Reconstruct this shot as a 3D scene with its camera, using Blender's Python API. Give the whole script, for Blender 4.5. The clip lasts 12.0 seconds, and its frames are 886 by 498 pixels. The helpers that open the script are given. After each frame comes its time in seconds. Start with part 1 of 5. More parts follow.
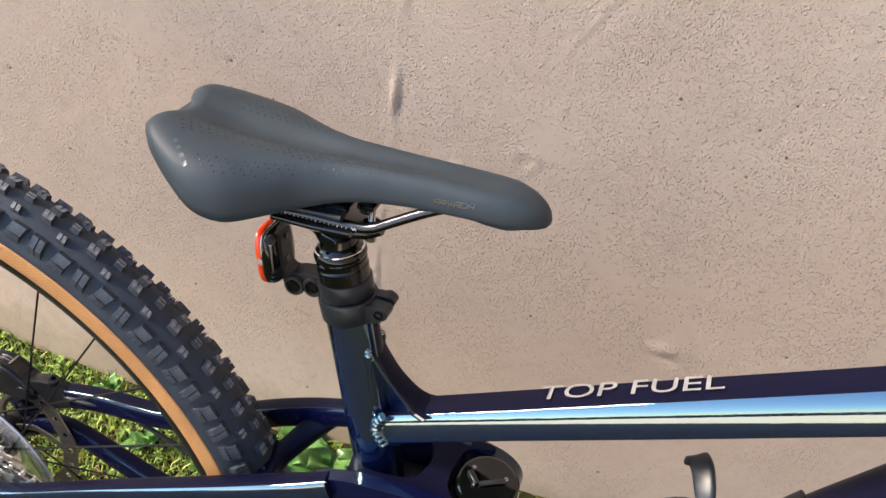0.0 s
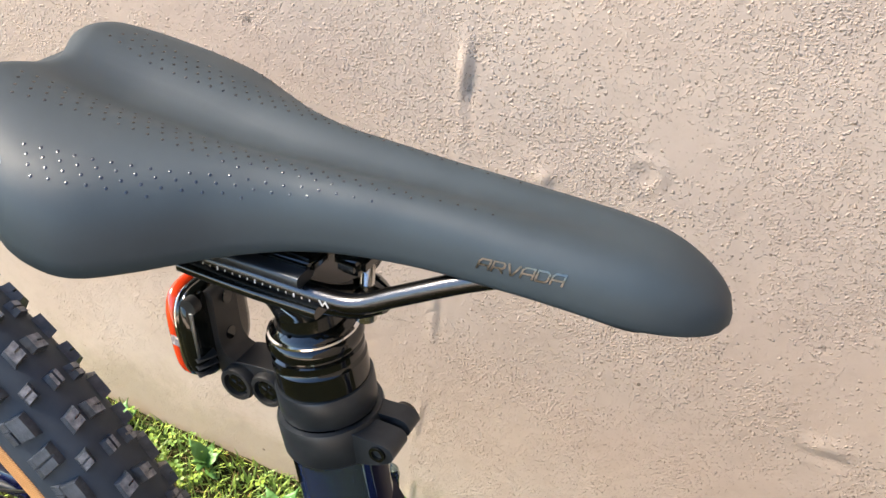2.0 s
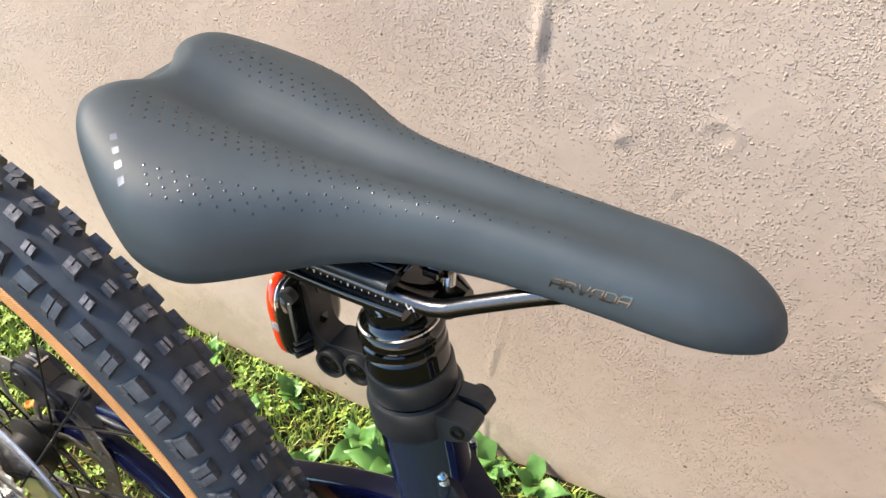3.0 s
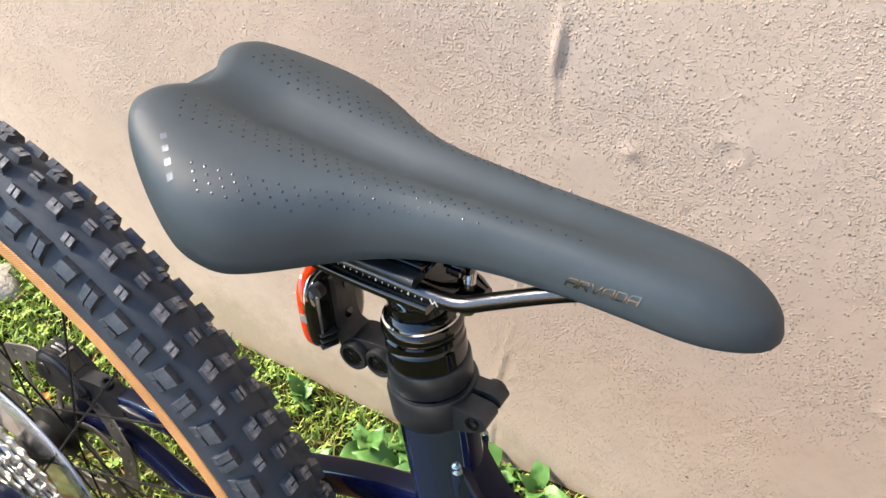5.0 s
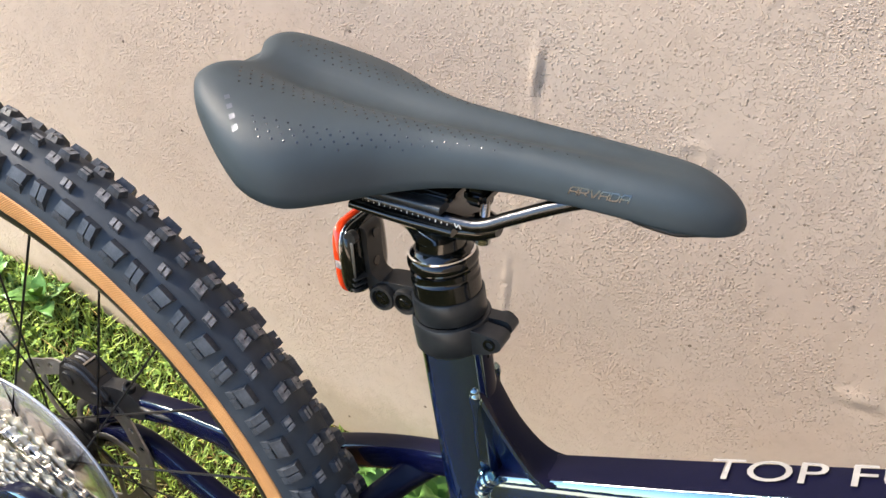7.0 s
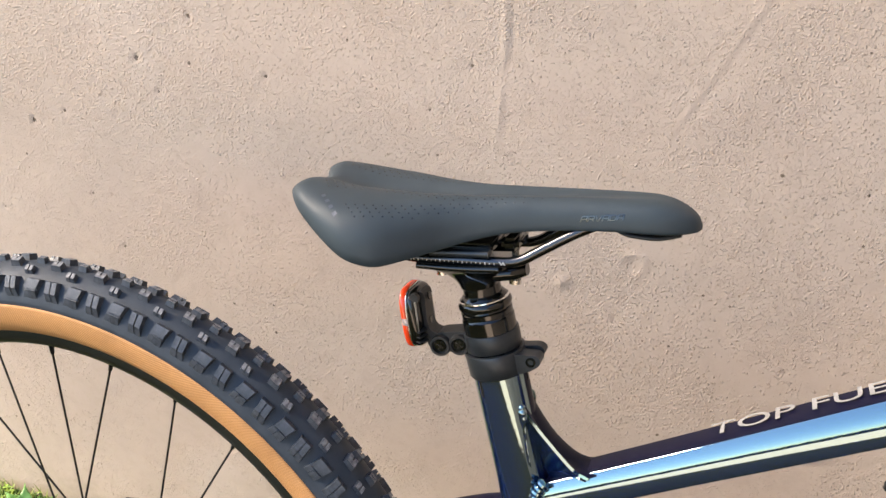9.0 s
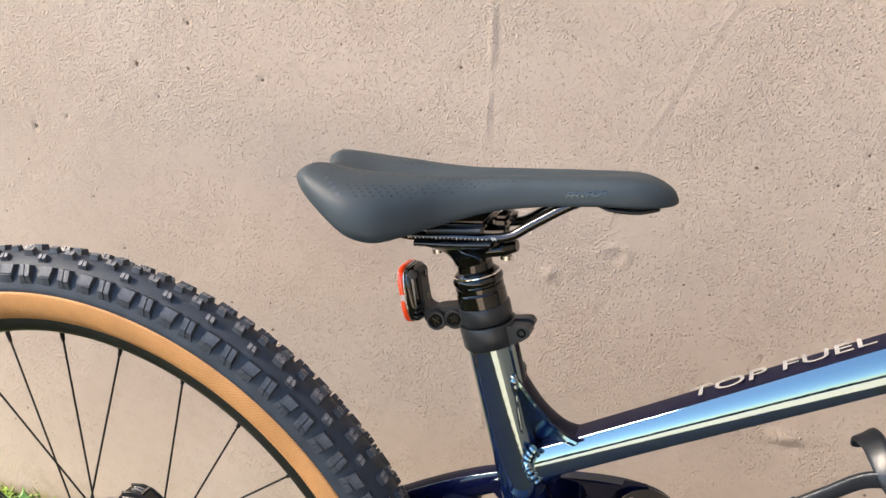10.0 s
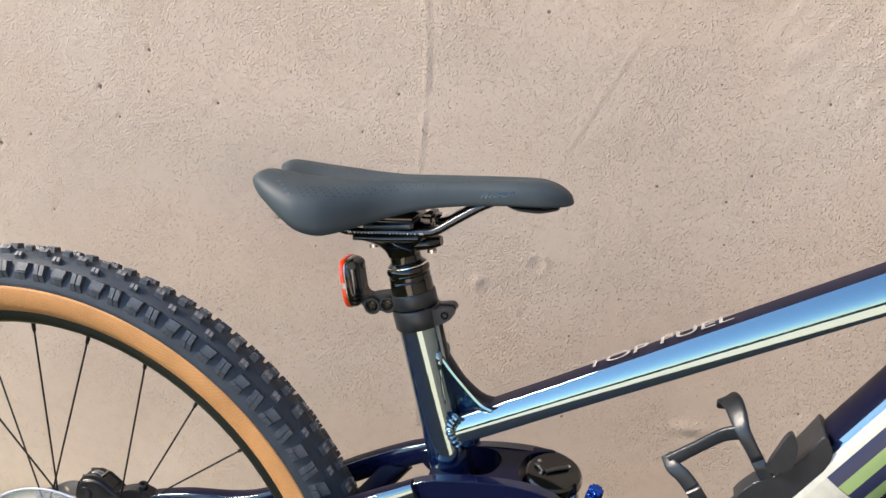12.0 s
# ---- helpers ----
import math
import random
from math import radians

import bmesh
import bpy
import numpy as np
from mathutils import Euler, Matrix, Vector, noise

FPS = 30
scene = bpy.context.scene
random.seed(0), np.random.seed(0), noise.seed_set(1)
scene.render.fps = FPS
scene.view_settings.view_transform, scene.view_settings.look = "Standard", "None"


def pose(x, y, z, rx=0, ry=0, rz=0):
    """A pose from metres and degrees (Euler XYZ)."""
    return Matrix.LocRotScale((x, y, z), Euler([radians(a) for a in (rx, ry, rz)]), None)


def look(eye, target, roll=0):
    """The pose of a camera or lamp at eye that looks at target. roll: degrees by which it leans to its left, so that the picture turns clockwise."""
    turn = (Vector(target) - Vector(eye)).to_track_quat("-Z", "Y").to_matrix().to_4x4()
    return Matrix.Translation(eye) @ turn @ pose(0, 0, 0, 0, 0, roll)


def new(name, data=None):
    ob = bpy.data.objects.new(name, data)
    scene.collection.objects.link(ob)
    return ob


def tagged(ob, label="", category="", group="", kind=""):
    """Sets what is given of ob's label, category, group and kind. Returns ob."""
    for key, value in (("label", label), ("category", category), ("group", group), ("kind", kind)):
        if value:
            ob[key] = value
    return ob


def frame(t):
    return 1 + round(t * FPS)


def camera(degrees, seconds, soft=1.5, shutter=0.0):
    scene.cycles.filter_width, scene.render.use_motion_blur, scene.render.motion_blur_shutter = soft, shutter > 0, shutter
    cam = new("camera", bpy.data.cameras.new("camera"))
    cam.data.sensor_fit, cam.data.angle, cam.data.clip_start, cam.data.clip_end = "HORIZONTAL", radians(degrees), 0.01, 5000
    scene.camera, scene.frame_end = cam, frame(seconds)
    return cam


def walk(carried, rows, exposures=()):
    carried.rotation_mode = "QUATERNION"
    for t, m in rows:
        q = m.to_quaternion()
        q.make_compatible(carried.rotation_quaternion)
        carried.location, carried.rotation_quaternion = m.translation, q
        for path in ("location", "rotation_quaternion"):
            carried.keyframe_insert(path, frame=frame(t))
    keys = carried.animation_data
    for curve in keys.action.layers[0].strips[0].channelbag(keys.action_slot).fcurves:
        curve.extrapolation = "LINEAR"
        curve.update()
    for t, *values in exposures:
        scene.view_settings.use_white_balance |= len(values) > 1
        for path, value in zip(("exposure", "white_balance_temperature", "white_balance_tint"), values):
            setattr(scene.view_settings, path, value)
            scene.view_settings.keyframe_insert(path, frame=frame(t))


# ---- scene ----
cam = camera(53.57, 12.0)
PATH = [
    (0.0, 0.5354, -0.4314, 1.1672, 50.8, -7.5, 17.08),
    (0.5, 0.5321, -0.3714, 1.1174, 51.07, -7.26, 17.44),
    (1.0, 0.5082, -0.2726, 1.0544, 50.76, -7.52, 21.65),
    (1.5, 0.5002, -0.2042, 1.0119, 50.53, -7.32, 22.86),
    (2.0, 0.4941, -0.1928, 1.0173, 49.97, -5.92, 23.73),
    (2.5, 0.4859, -0.1909, 1.0349, 47.62, -4.32, 26.34),
    (3.0, 0.4889, -0.1932, 1.0571, 44.49, -2.79, 27.4),
    (5.0, 0.4923, -0.2139, 1.0705, 45.14, -3.67, 28.99),
    (5.5, 0.4918, -0.2198, 1.0737, 45.81, -4.0, 29.49),
    (6.0, 0.4936, -0.2329, 1.0694, 46.69, -4.05, 29.41),
    (6.5, 0.506, -0.2659, 1.0668, 46.9, -3.68, 29.18),
    (6.7, 0.5143, -0.2814, 1.0686, 48.13, -3.98, 28.06),
    (8.3, 0.5159, -0.4488, 1.0469, 61.36, -0.63, 18.84),
    (8.5, 0.5124, -0.4732, 1.052, 64.28, -0.59, 17.9),
    (9.0, 0.5078, -0.5102, 1.056, 65.86, -0.53, 17.32),
    (9.5, 0.5184, -0.5372, 1.0467, 66.37, -0.27, 16.8),
    (10.0, 0.5158, -0.5594, 1.046, 67.14, -0.35, 16.23),
    (10.5, 0.512, -0.5677, 1.0443, 68.22, -0.6, 15.69),
    (11.0, 0.5151, -0.5743, 1.04, 69.06, -1.05, 15.13),
    (11.5, 0.5236, -0.5867, 1.0495, 69.35, -1.62, 14.13),
    (12.0, 0.5558, -0.667, 1.057, 69.5, -2.01, 13.03),
]
walk(cam, [(t, pose(x, y, z, rx, ry, rz)) for t, x, y, z, rx, ry, rz in PATH], exposures=[(0.0, 1.95, 7700, 15), (1.0, 2.12, 7650, 13), (1.8, 2.38, 7600, 11), (2.5, 2.42, 7600, 11), (5.5, 2.43, 7600, 12), (6.5, 2.36, 7600, 11), (8.3, 2.13, 7850, 13), (10.0, 2.08, 7850, 13), (12.0, 2.00, 7600, 11)])

# ---- light ----
SUN_WAY = Vector((-0.76, -0.24, 0.60)).normalized()      # from the scene to the sun; an added unseen tree thins its light on the bicycle
world = bpy.data.worlds.new("sky")
scene.world = world
world.use_nodes = True
sky = world.node_tree.nodes.new("ShaderNodeTexSky")
sky.sky_type, sky.sun_disc = "NISHITA", False
sky.sun_elevation = math.asin(SUN_WAY.z)
sky.sun_rotation = math.atan2(SUN_WAY.x, SUN_WAY.y)
sky.dust_density, sky.ozone_density = 0.2, 6.0
background = world.node_tree.nodes["Background"]
background.inputs["Strength"].default_value = 0.12
world.node_tree.links.new(sky.outputs["Color"], background.inputs["Color"])
sun = new("sun", bpy.data.lights.new("sun", "SUN"))
sun.data.energy, sun.data.angle, sun.data.color = 5.0, radians(14), (1.0, 0.94, 0.87)
sun.matrix_world = look(SUN_WAY * 10, (0, 0, 0))


# ---- materials ----
def material(name, colour, rough=0.5, metal=0.0, coat=0.0, spec=0.5):
    """A node material; returns it with its tree's nodes, links and shader."""
    m = bpy.data.materials.new(name)
    m.use_nodes = True
    nodes, links = m.node_tree.nodes, m.node_tree.links
    shader = nodes["Principled BSDF"]
    shader.inputs["Base Color"].default_value = (*colour, 1)
    shader.inputs["Roughness"].default_value = rough
    shader.inputs["Metallic"].default_value = metal
    shader.inputs["Coat Weight"].default_value = coat
    shader.inputs["Coat Roughness"].default_value = 0.03
    shader.inputs["Specular IOR Level"].default_value = spec
    return m, nodes, links, shader


def noise_node(nodes, links, scale, detail=4.0, rough=0.6, coords="Object", stretch=None):
    tc = nodes.new("ShaderNodeTexCoord")
    n = nodes.new("ShaderNodeTexNoise")
    n.inputs["Scale"].default_value, n.inputs["Detail"].default_value, n.inputs["Roughness"].default_value = scale, detail, rough
    if stretch:
        mp = nodes.new("ShaderNodeMapping")
        mp.inputs["Scale"].default_value = stretch
        links.new(tc.outputs[coords], mp.inputs["Vector"])
        links.new(mp.outputs["Vector"], n.inputs["Vector"])
    else:
        links.new(tc.outputs[coords], n.inputs["Vector"])
    return n


def ramp(nodes, links, source, stops):
    r = nodes.new("ShaderNodeValToRGB")
    e = r.color_ramp.elements
    while len(e) < len(stops):
        e.new(0.5)
    for item, (at, colour) in zip(e, stops):
        item.position, item.color = at, (*colour, 1)
    links.new(source, r.inputs["Fac"])
    return r


def bump(nodes, links, shader, source, strength, distance, before=None):
    b = nodes.new("ShaderNodeBump")
    b.inputs["Strength"].default_value, b.inputs["Distance"].default_value = strength, distance
    links.new(source, b.inputs["Height"])
    if before:
        links.new(before.outputs["Normal"], b.inputs["Normal"])
    links.new(b.outputs["Normal"], shader.inputs["Normal"])
    return b


def mottled(name, dark, light, scale, rough=0.5, metal=0.0, coat=0.0, grain=None, spec=0.5, spread=(0.35, 0.65)):
    """A surface whose colour wanders between two tones, with an optional fine relief (scale, strength, distance)."""
    m, nodes, links, shader = material(name, light, rough, metal, coat, spec)
    n = noise_node(nodes, links, scale)
    r = ramp(nodes, links, n.outputs["Fac"], [(spread[0], dark), (spread[1], light)])
    links.new(r.outputs["Color"], shader.inputs["Base Color"])
    if grain:
        g = noise_node(nodes, links, grain[0], 3.0)
        bump(nodes, links, shader, g.outputs["Fac"], grain[1], grain[2])
    return m


# larger chips out of the paint, their shaded hollows darkened by colour: x, z, size
PITS = ((-0.0835, 0.8835, 0.0048), (-0.162, 0.8295, 0.0058), (0.012, 0.8205, 0.0040), (-0.1365, 0.790, 0.0042), (-0.332, 0.736, 0.0062), (-0.281, 0.753, 0.0040), (0.260, 0.851, 0.0040),
        (0.116, 0.869, 0.0034), (-0.258, 0.643, 0.0034), (-0.408, 0.605, 0.0034), (0.213, 0.798, 0.0032), (0.093, 0.669, 0.0038), (0.132, 0.715, 0.0034), (0.695, 0.787, 0.0036),
        (-0.220, 0.571, 0.0040), (0.671, 0.752, 0.0032), (0.222, 0.747, 0.0032), (0.767, 0.878, 0.0034), (0.799, 0.480, 0.0036))


def wall_paint():
    """Beige masonry paint over smooth render with scattered crumbs of plaster."""
    m, nodes, links, shader = material("wall_paint", (0.5, 0.37, 0.28), 0.6, spec=0.35)
    broad = noise_node(nodes, links, 2.3, 5)
    tone = ramp(nodes, links, broad.outputs["Fac"], [(0.3, (0.470, 0.365, 0.288)), (0.55, (0.520, 0.412, 0.328)), (0.75, (0.550, 0.452, 0.372))])
    fine = noise_node(nodes, links, 60, 6, 0.7)
    speck = ramp(nodes, links, fine.outputs["Fac"], [(0.28, (0.92, 0.91, 0.90)), (0.5, (1, 1, 1)), (0.8, (1.04, 1.04, 1.05))])
    mix = nodes.new("ShaderNodeMix")
    mix.data_type, mix.blend_type = "RGBA", "MULTIPLY"
    mix.inputs["Factor"].default_value = 1.0
    links.new(tone.outputs["Color"], mix.inputs["A"])
    links.new(speck.outputs["Color"], mix.inputs["B"])
    tc = nodes.new("ShaderNodeTexCoord")
    place = nodes.new("ShaderNodeSeparateXYZ")
    links.new(tc.outputs["Object"], place.inputs["Vector"])
    splash = noise_node(nodes, links, 14, 6, 0.7)
    low = nodes.new("ShaderNodeMath")
    low.operation = "MULTIPLY_ADD"
    low.inputs[1].default_value = -0.19
    links.new(splash.outputs["Fac"], low.inputs[0])
    links.new(place.outputs["Z"], low.inputs[2])
    dirt = ramp(nodes, links, low.outputs["Value"], [(0.0, (0.40, 0.40, 0.40)), (0.05, (0, 0, 0))])
    soiled = nodes.new("ShaderNodeMix")
    soiled.data_type = "RGBA"
    links.new(dirt.outputs["Color"], soiled.inputs["Factor"])
    links.new(mix.outputs["Result"], soiled.inputs["A"])
    soiled.inputs["B"].default_value = (0.26, 0.21, 0.13, 1)
    holes = nodes.new("ShaderNodeTexVoronoi")
    holes.voronoi_dimensions = "2D"
    holes.inputs["Scale"].default_value = 34
    flat = nodes.new("ShaderNodeCombineXYZ")
    links.new(place.outputs["X"], flat.inputs["X"])
    links.new(place.outputs["Z"], flat.inputs["Y"])
    links.new(flat.outputs["Vector"], holes.inputs["Vector"])
    tone_of = nodes.new("ShaderNodeSeparateColor")
    links.new(holes.outputs["Color"], tone_of.inputs["Color"])
    few = ramp(nodes, links, tone_of.outputs["Red"], [(0.94, (0, 0, 0)), (0.995, (1, 1, 1))])
    size = nodes.new("ShaderNodeMath")
    size.operation = "MULTIPLY"
    size.inputs[1].default_value = 0.105
    links.new(few.outputs["Color"], size.inputs[0])
    ragged = noise_node(nodes, links, 400, 3, 0.6)
    edge = nodes.new("ShaderNodeMath")
    edge.operation = "MULTIPLY_ADD"
    edge.inputs[1].default_value = 0.055
    links.new(ragged.outputs["Fac"], edge.inputs[0])
    links.new(holes.outputs["Distance"], edge.inputs[2])
    inside = nodes.new("ShaderNodeMath")
    inside.operation = "LESS_THAN"
    links.new(edge.outputs["Value"], inside.inputs[0])
    links.new(size.outputs["Value"], inside.inputs[1])
    chips = inside.outputs["Value"]
    for px, pz, wide in PITS:
        away = nodes.new("ShaderNodeVectorMath")
        away.operation = "DISTANCE"
        links.new(flat.outputs["Vector"], away.inputs[0])
        away.inputs[1].default_value = (px, pz, 0)
        rough_edge = nodes.new("ShaderNodeMath")
        rough_edge.operation = "MULTIPLY_ADD"
        rough_edge.inputs[1].default_value = wide * 1.1
        links.new(ragged.outputs["Fac"], rough_edge.inputs[0])
        links.new(away.outputs["Value"], rough_edge.inputs[2])
        chip = nodes.new("ShaderNodeMath")
        chip.operation = "LESS_THAN"
        chip.inputs[1].default_value = wide
        links.new(rough_edge.outputs["Value"], chip.inputs[0])
        most = nodes.new("ShaderNodeMath")
        most.operation = "MAXIMUM"
        links.new(chips, most.inputs[0])
        links.new(chip.outputs["Value"], most.inputs[1])
        chips = most.outputs["Value"]
    # dark brown inside pits and chips: the shade of the hollows as base colour
    pitted = nodes.new("ShaderNodeMix")
    pitted.data_type = "RGBA"
    links.new(chips, pitted.inputs["Factor"])
    links.new(soiled.outputs["Result"], pitted.inputs["A"])
    pitted.inputs["B"].default_value = (0.17, 0.125, 0.09, 1)
    links.new(pitted.outputs["Result"], shader.inputs["Base Color"])
    stir = noise_node(nodes, links, 160, 3, 0.6)
    shift = nodes.new("ShaderNodeVectorMath")
    shift.operation = "MULTIPLY_ADD"
    shift.inputs[1].default_value = (0.0044, 0.0044, 0.0044)
    links.new(stir.outputs["Color"], shift.inputs[0])
    links.new(tc.outputs["Object"], shift.inputs[2])
    def math_node(op, a, b):
        q = nodes.new("ShaderNodeMath")
        q.operation = op
        for slot, v in enumerate((a, b)):
            if isinstance(v, (int, float)):
                q.inputs[slot].default_value = v
            else:
                links.new(v, q.inputs[slot])
        return q.outputs["Value"]

    # grains of sand under the paint: thick in some patches and high up, sparse in others
    where = noise_node(nodes, links, 11, 4, 0.6)
    high = nodes.new("ShaderNodeMapRange")
    high.inputs["From Min"].default_value, high.inputs["From Max"].default_value = 0.25, 1.05
    high.inputs["To Min"].default_value, high.inputs["To Max"].default_value = -0.05, 0.20
    links.new(place.outputs["Z"], high.inputs["Value"])
    dense = math_node("ADD", math_node("MULTIPLY", math_node("SUBTRACT", where.outputs["Fac"], 0.17), 1.6), high.outputs["Result"])
    heights = []
    for scale, size, fewer in ((310, 0.52, 0.06), (540, 0.55, 0.0)):
        cells = nodes.new("ShaderNodeTexVoronoi")
        cells.inputs["Scale"].default_value = scale
        links.new(shift.outputs["Vector"], cells.inputs["Vector"])
        grain = ramp(nodes, links, cells.outputs["Distance"], [(0.04, (1, 1, 1)), (size, (0, 0, 0))])
        grain.color_ramp.interpolation = "EASE"
        split = nodes.new("ShaderNodeSeparateColor")
        links.new(cells.outputs["Color"], split.inputs["Color"])
        room = math_node("SUBTRACT", math_node("MULTIPLY", math_node("SUBTRACT", dense, 0.26 + fewer), 1.7), split.outputs["Green"])
        kept = ramp(nodes, links, room, [(0.0, (0, 0, 0)), (0.10, (1, 1, 1))])
        tall = math_node("MULTIPLY", math_node("MULTIPLY_ADD", split.outputs["Blue"], 0.7), kept.outputs["Color"])
        heights.append(math_node("MULTIPLY", tall, grain.outputs["Color"]))
    swell = noise_node(nodes, links, 60, 3, 0.5)
    crust = math_node("MULTIPLY", swell.outputs["Fac"], 0.5)
    relief = math_node("ADD", math_node("ADD", heights[0], math_node("MULTIPLY", heights[1], 0.6)), crust)
    b1 = bump(nodes, links, shader, relief, 0.95, 0.0013)
    grit = noise_node(nodes, links, 420, 4, 0.6)
    bump(nodes, links, shader, grit.outputs["Fac"], 0.25, 0.0003, b1)
    return m


def frame_paint(name, dark, light, rough, ior):
    """Pearl lacquer: a dark ground under a strongly mirroring, faintly blue clear layer with fine flakes."""
    m, nodes, links, shader = material(name, light, rough, 0.0, 1.0)
    flakes = noise_node(nodes, links, 1800, 2)
    r = ramp(nodes, links, flakes.outputs["Fac"], [(0.35, dark), (0.65, light)])
    links.new(r.outputs["Color"], shader.inputs["Base Color"])
    shader.inputs["IOR"].default_value = ior
    shader.inputs["Specular Tint"].default_value = (0.68, 1.0, 0.98, 1)
    peel = noise_node(nodes, links, 110, 2)
    bump(nodes, links, shader, peel.outputs["Fac"], 0.10, 0.0004)
    shader.inputs["Coat Roughness"].default_value = 0.05
    return m


def soil():
    m, nodes, links, shader = material("soil", (0.12, 0.1, 0.06), 1.0, spec=0.0)
    a = noise_node(nodes, links, 9, 8, 0.7)
    r = ramp(nodes, links, a.outputs["Fac"], [(0.3, (0.026, 0.020, 0.011)), (0.5, (0.035, 0.033, 0.014)), (0.7, (0.028, 0.040, 0.013))])
    links.new(r.outputs["Color"], shader.inputs["Base Color"])
    g = noise_node(nodes, links, 160, 6, 0.7)
    bump(nodes, links, shader, g.outputs["Fac"], 0.8, 0.006)
    return m


def leafy(name, dark, light, rough=0.5):
    m, nodes, links, shader = material(name, light, rough, spec=0.4)
    geo = nodes.new("ShaderNodeNewGeometry")
    r = ramp(nodes, links, geo.outputs["Random Per Island"], [(0.0, dark), (0.6, light), (1.0, (light[0] * 1.5, light[1] * 1.25, light[2] * 0.9))])
    links.new(r.outputs["Color"], shader.inputs["Base Color"])
    shader.inputs["Transmission Weight"].default_value = 0.0
    shader.inputs["Subsurface Weight"].default_value = 0.0
    return m


def tyre_wall():
    """Tan sidewall with fine slanting threads."""
    m, nodes, links, shader = material("tan_sidewall", (0.62, 0.33, 0.13), 0.6, spec=0.3)
    tc = nodes.new("ShaderNodeTexCoord")

    def sum_of(op, a, b=None):
        q = nodes.new("ShaderNodeMath")
        q.operation = op
        for slot, v in enumerate((a, b)):
            if isinstance(v, (int, float)):
                q.inputs[slot].default_value = v
            elif v is not None:
                links.new(v, q.inputs[slot])
        return q.outputs["Value"]

    xyz = nodes.new("ShaderNodeSeparateXYZ")
    links.new(tc.outputs["Object"], xyz.inputs["Vector"])
    dx, dz = sum_of("SUBTRACT", xyz.outputs["X"], 0.007), sum_of("SUBTRACT", xyz.outputs["Z"], 0.374)
    angle = sum_of("ARCTAN2", dz, dx)
    radius = sum_of("SQRT", sum_of("ADD", sum_of("MULTIPLY", dx, dx), sum_of("MULTIPLY", dz, dz)))
    thread = sum_of("SINE", sum_of("ADD", sum_of("MULTIPLY", angle, 1080.0), sum_of("MULTIPLY", radius, 3000.0)))
    level = sum_of("ADD", sum_of("MULTIPLY", thread, 0.5), 0.5)
    r = ramp(nodes, links, level, [(0.0, (0.43, 0.19, 0.062)), (0.5, (0.62, 0.30, 0.112)), (1.0, (0.66, 0.34, 0.140))])
    n = noise_node(nodes, links, 25, 5)
    speck = ramp(nodes, links, n.outputs["Fac"], [(0.3, (0.82, 0.80, 0.78)), (0.6, (1, 1, 1))])
    mix = nodes.new("ShaderNodeMix")
    mix.data_type, mix.blend_type = "RGBA", "MULTIPLY"
    mix.inputs["Factor"].default_value = 1.0
    links.new(r.outputs["Color"], mix.inputs["A"])
    links.new(speck.outputs["Color"], mix.inputs["B"])
    links.new(mix.outputs["Result"], shader.inputs["Base Color"])
    bump(nodes, links, shader, level, 0.5, 0.0005)
    return m


def clear_plastic():
    m, nodes, links, shader = material("clear_plastic", (0.90, 0.93, 1.0), 0.12)
    shader.inputs["Transmission Weight"].default_value = 0.90
    shader.inputs["IOR"].default_value = 1.33
    return m


WALL = wall_paint()
SOIL = soil()
GRASS = leafy("grass_blade", (0.10, 0.165, 0.034), (0.24, 0.36, 0.08))
LEAF = leafy("weed_leaf", (0.05, 0.135, 0.035), (0.09, 0.22, 0.055), 0.42)
CLOVER = leafy("clover_leaf", (0.09, 0.17, 0.033), (0.18, 0.31, 0.06), 0.5)
HEDGE = leafy("hedge_leaf", (0.02, 0.045, 0.012), (0.05, 0.09, 0.025))
PETAL = leafy("orange_petal", (0.60, 0.14, 0.015), (0.75, 0.24, 0.03))
STRAW = leafy("dry_straw", (0.12, 0.09, 0.03), (0.27, 0.21, 0.09))
PAINT = frame_paint("blue_pearl", (0.0018, 0.0070, 0.034), (0.0026, 0.0100, 0.050), 0.035, 3.1)
# dim copy of the blue pearl: the rear's dark reflections put into its colour
PAINT_DIM = frame_paint("blue_pearl_dim", (0.0028, 0.0042, 0.024), (0.0042, 0.0062, 0.035), 0.12, 1.5)
PAINT_DIM.node_tree.nodes["Principled BSDF"].inputs["Coat Weight"].default_value = 0.25
# dark violet look of the blue pearl at a slant, fixed here as colour
SLANT_VIOLET = frame_paint("pearl_at_slant", (0.0042, 0.0042, 0.016), (0.0060, 0.0058, 0.021), 0.35, 1.45)
SLANT_VIOLET.node_tree.nodes["Principled BSDF"].inputs["Coat Weight"].default_value = 0.04
SLANT_VIOLET.node_tree.nodes["Principled BSDF"].inputs["Specular IOR Level"].default_value = 0.10
COVER = mottled("saddle_cover", (0.028, 0.040, 0.046), (0.034, 0.048, 0.055), 30, 0.54, spec=0.36, grain=(2500, 0.06, 0.0003))
DOT = material("gloss_dot", (0.009, 0.010, 0.012), 0.26, spec=0.8)[0]
RUBBER = mottled("tread_rubber", (0.021, 0.030, 0.040), (0.034, 0.045, 0.058), 40, 0.62, spec=0.4, grain=(700, 0.15, 0.0006))
WORN = mottled("worn_knob_top", (0.085, 0.090, 0.098), (0.30, 0.30, 0.30), 260, 0.6, grain=(1100, 0.4, 0.0008), spread=(0.3, 0.7))
KNOB = mottled("knob_rubber", (0.023, 0.030, 0.039), (0.060, 0.070, 0.084), 160, 0.46, grain=(900, 0.35, 0.0008))
TAN = tyre_wall()
RIM = mottled("rim_black", (0.010, 0.012, 0.010), (0.016, 0.018, 0.015), 20, 0.32)
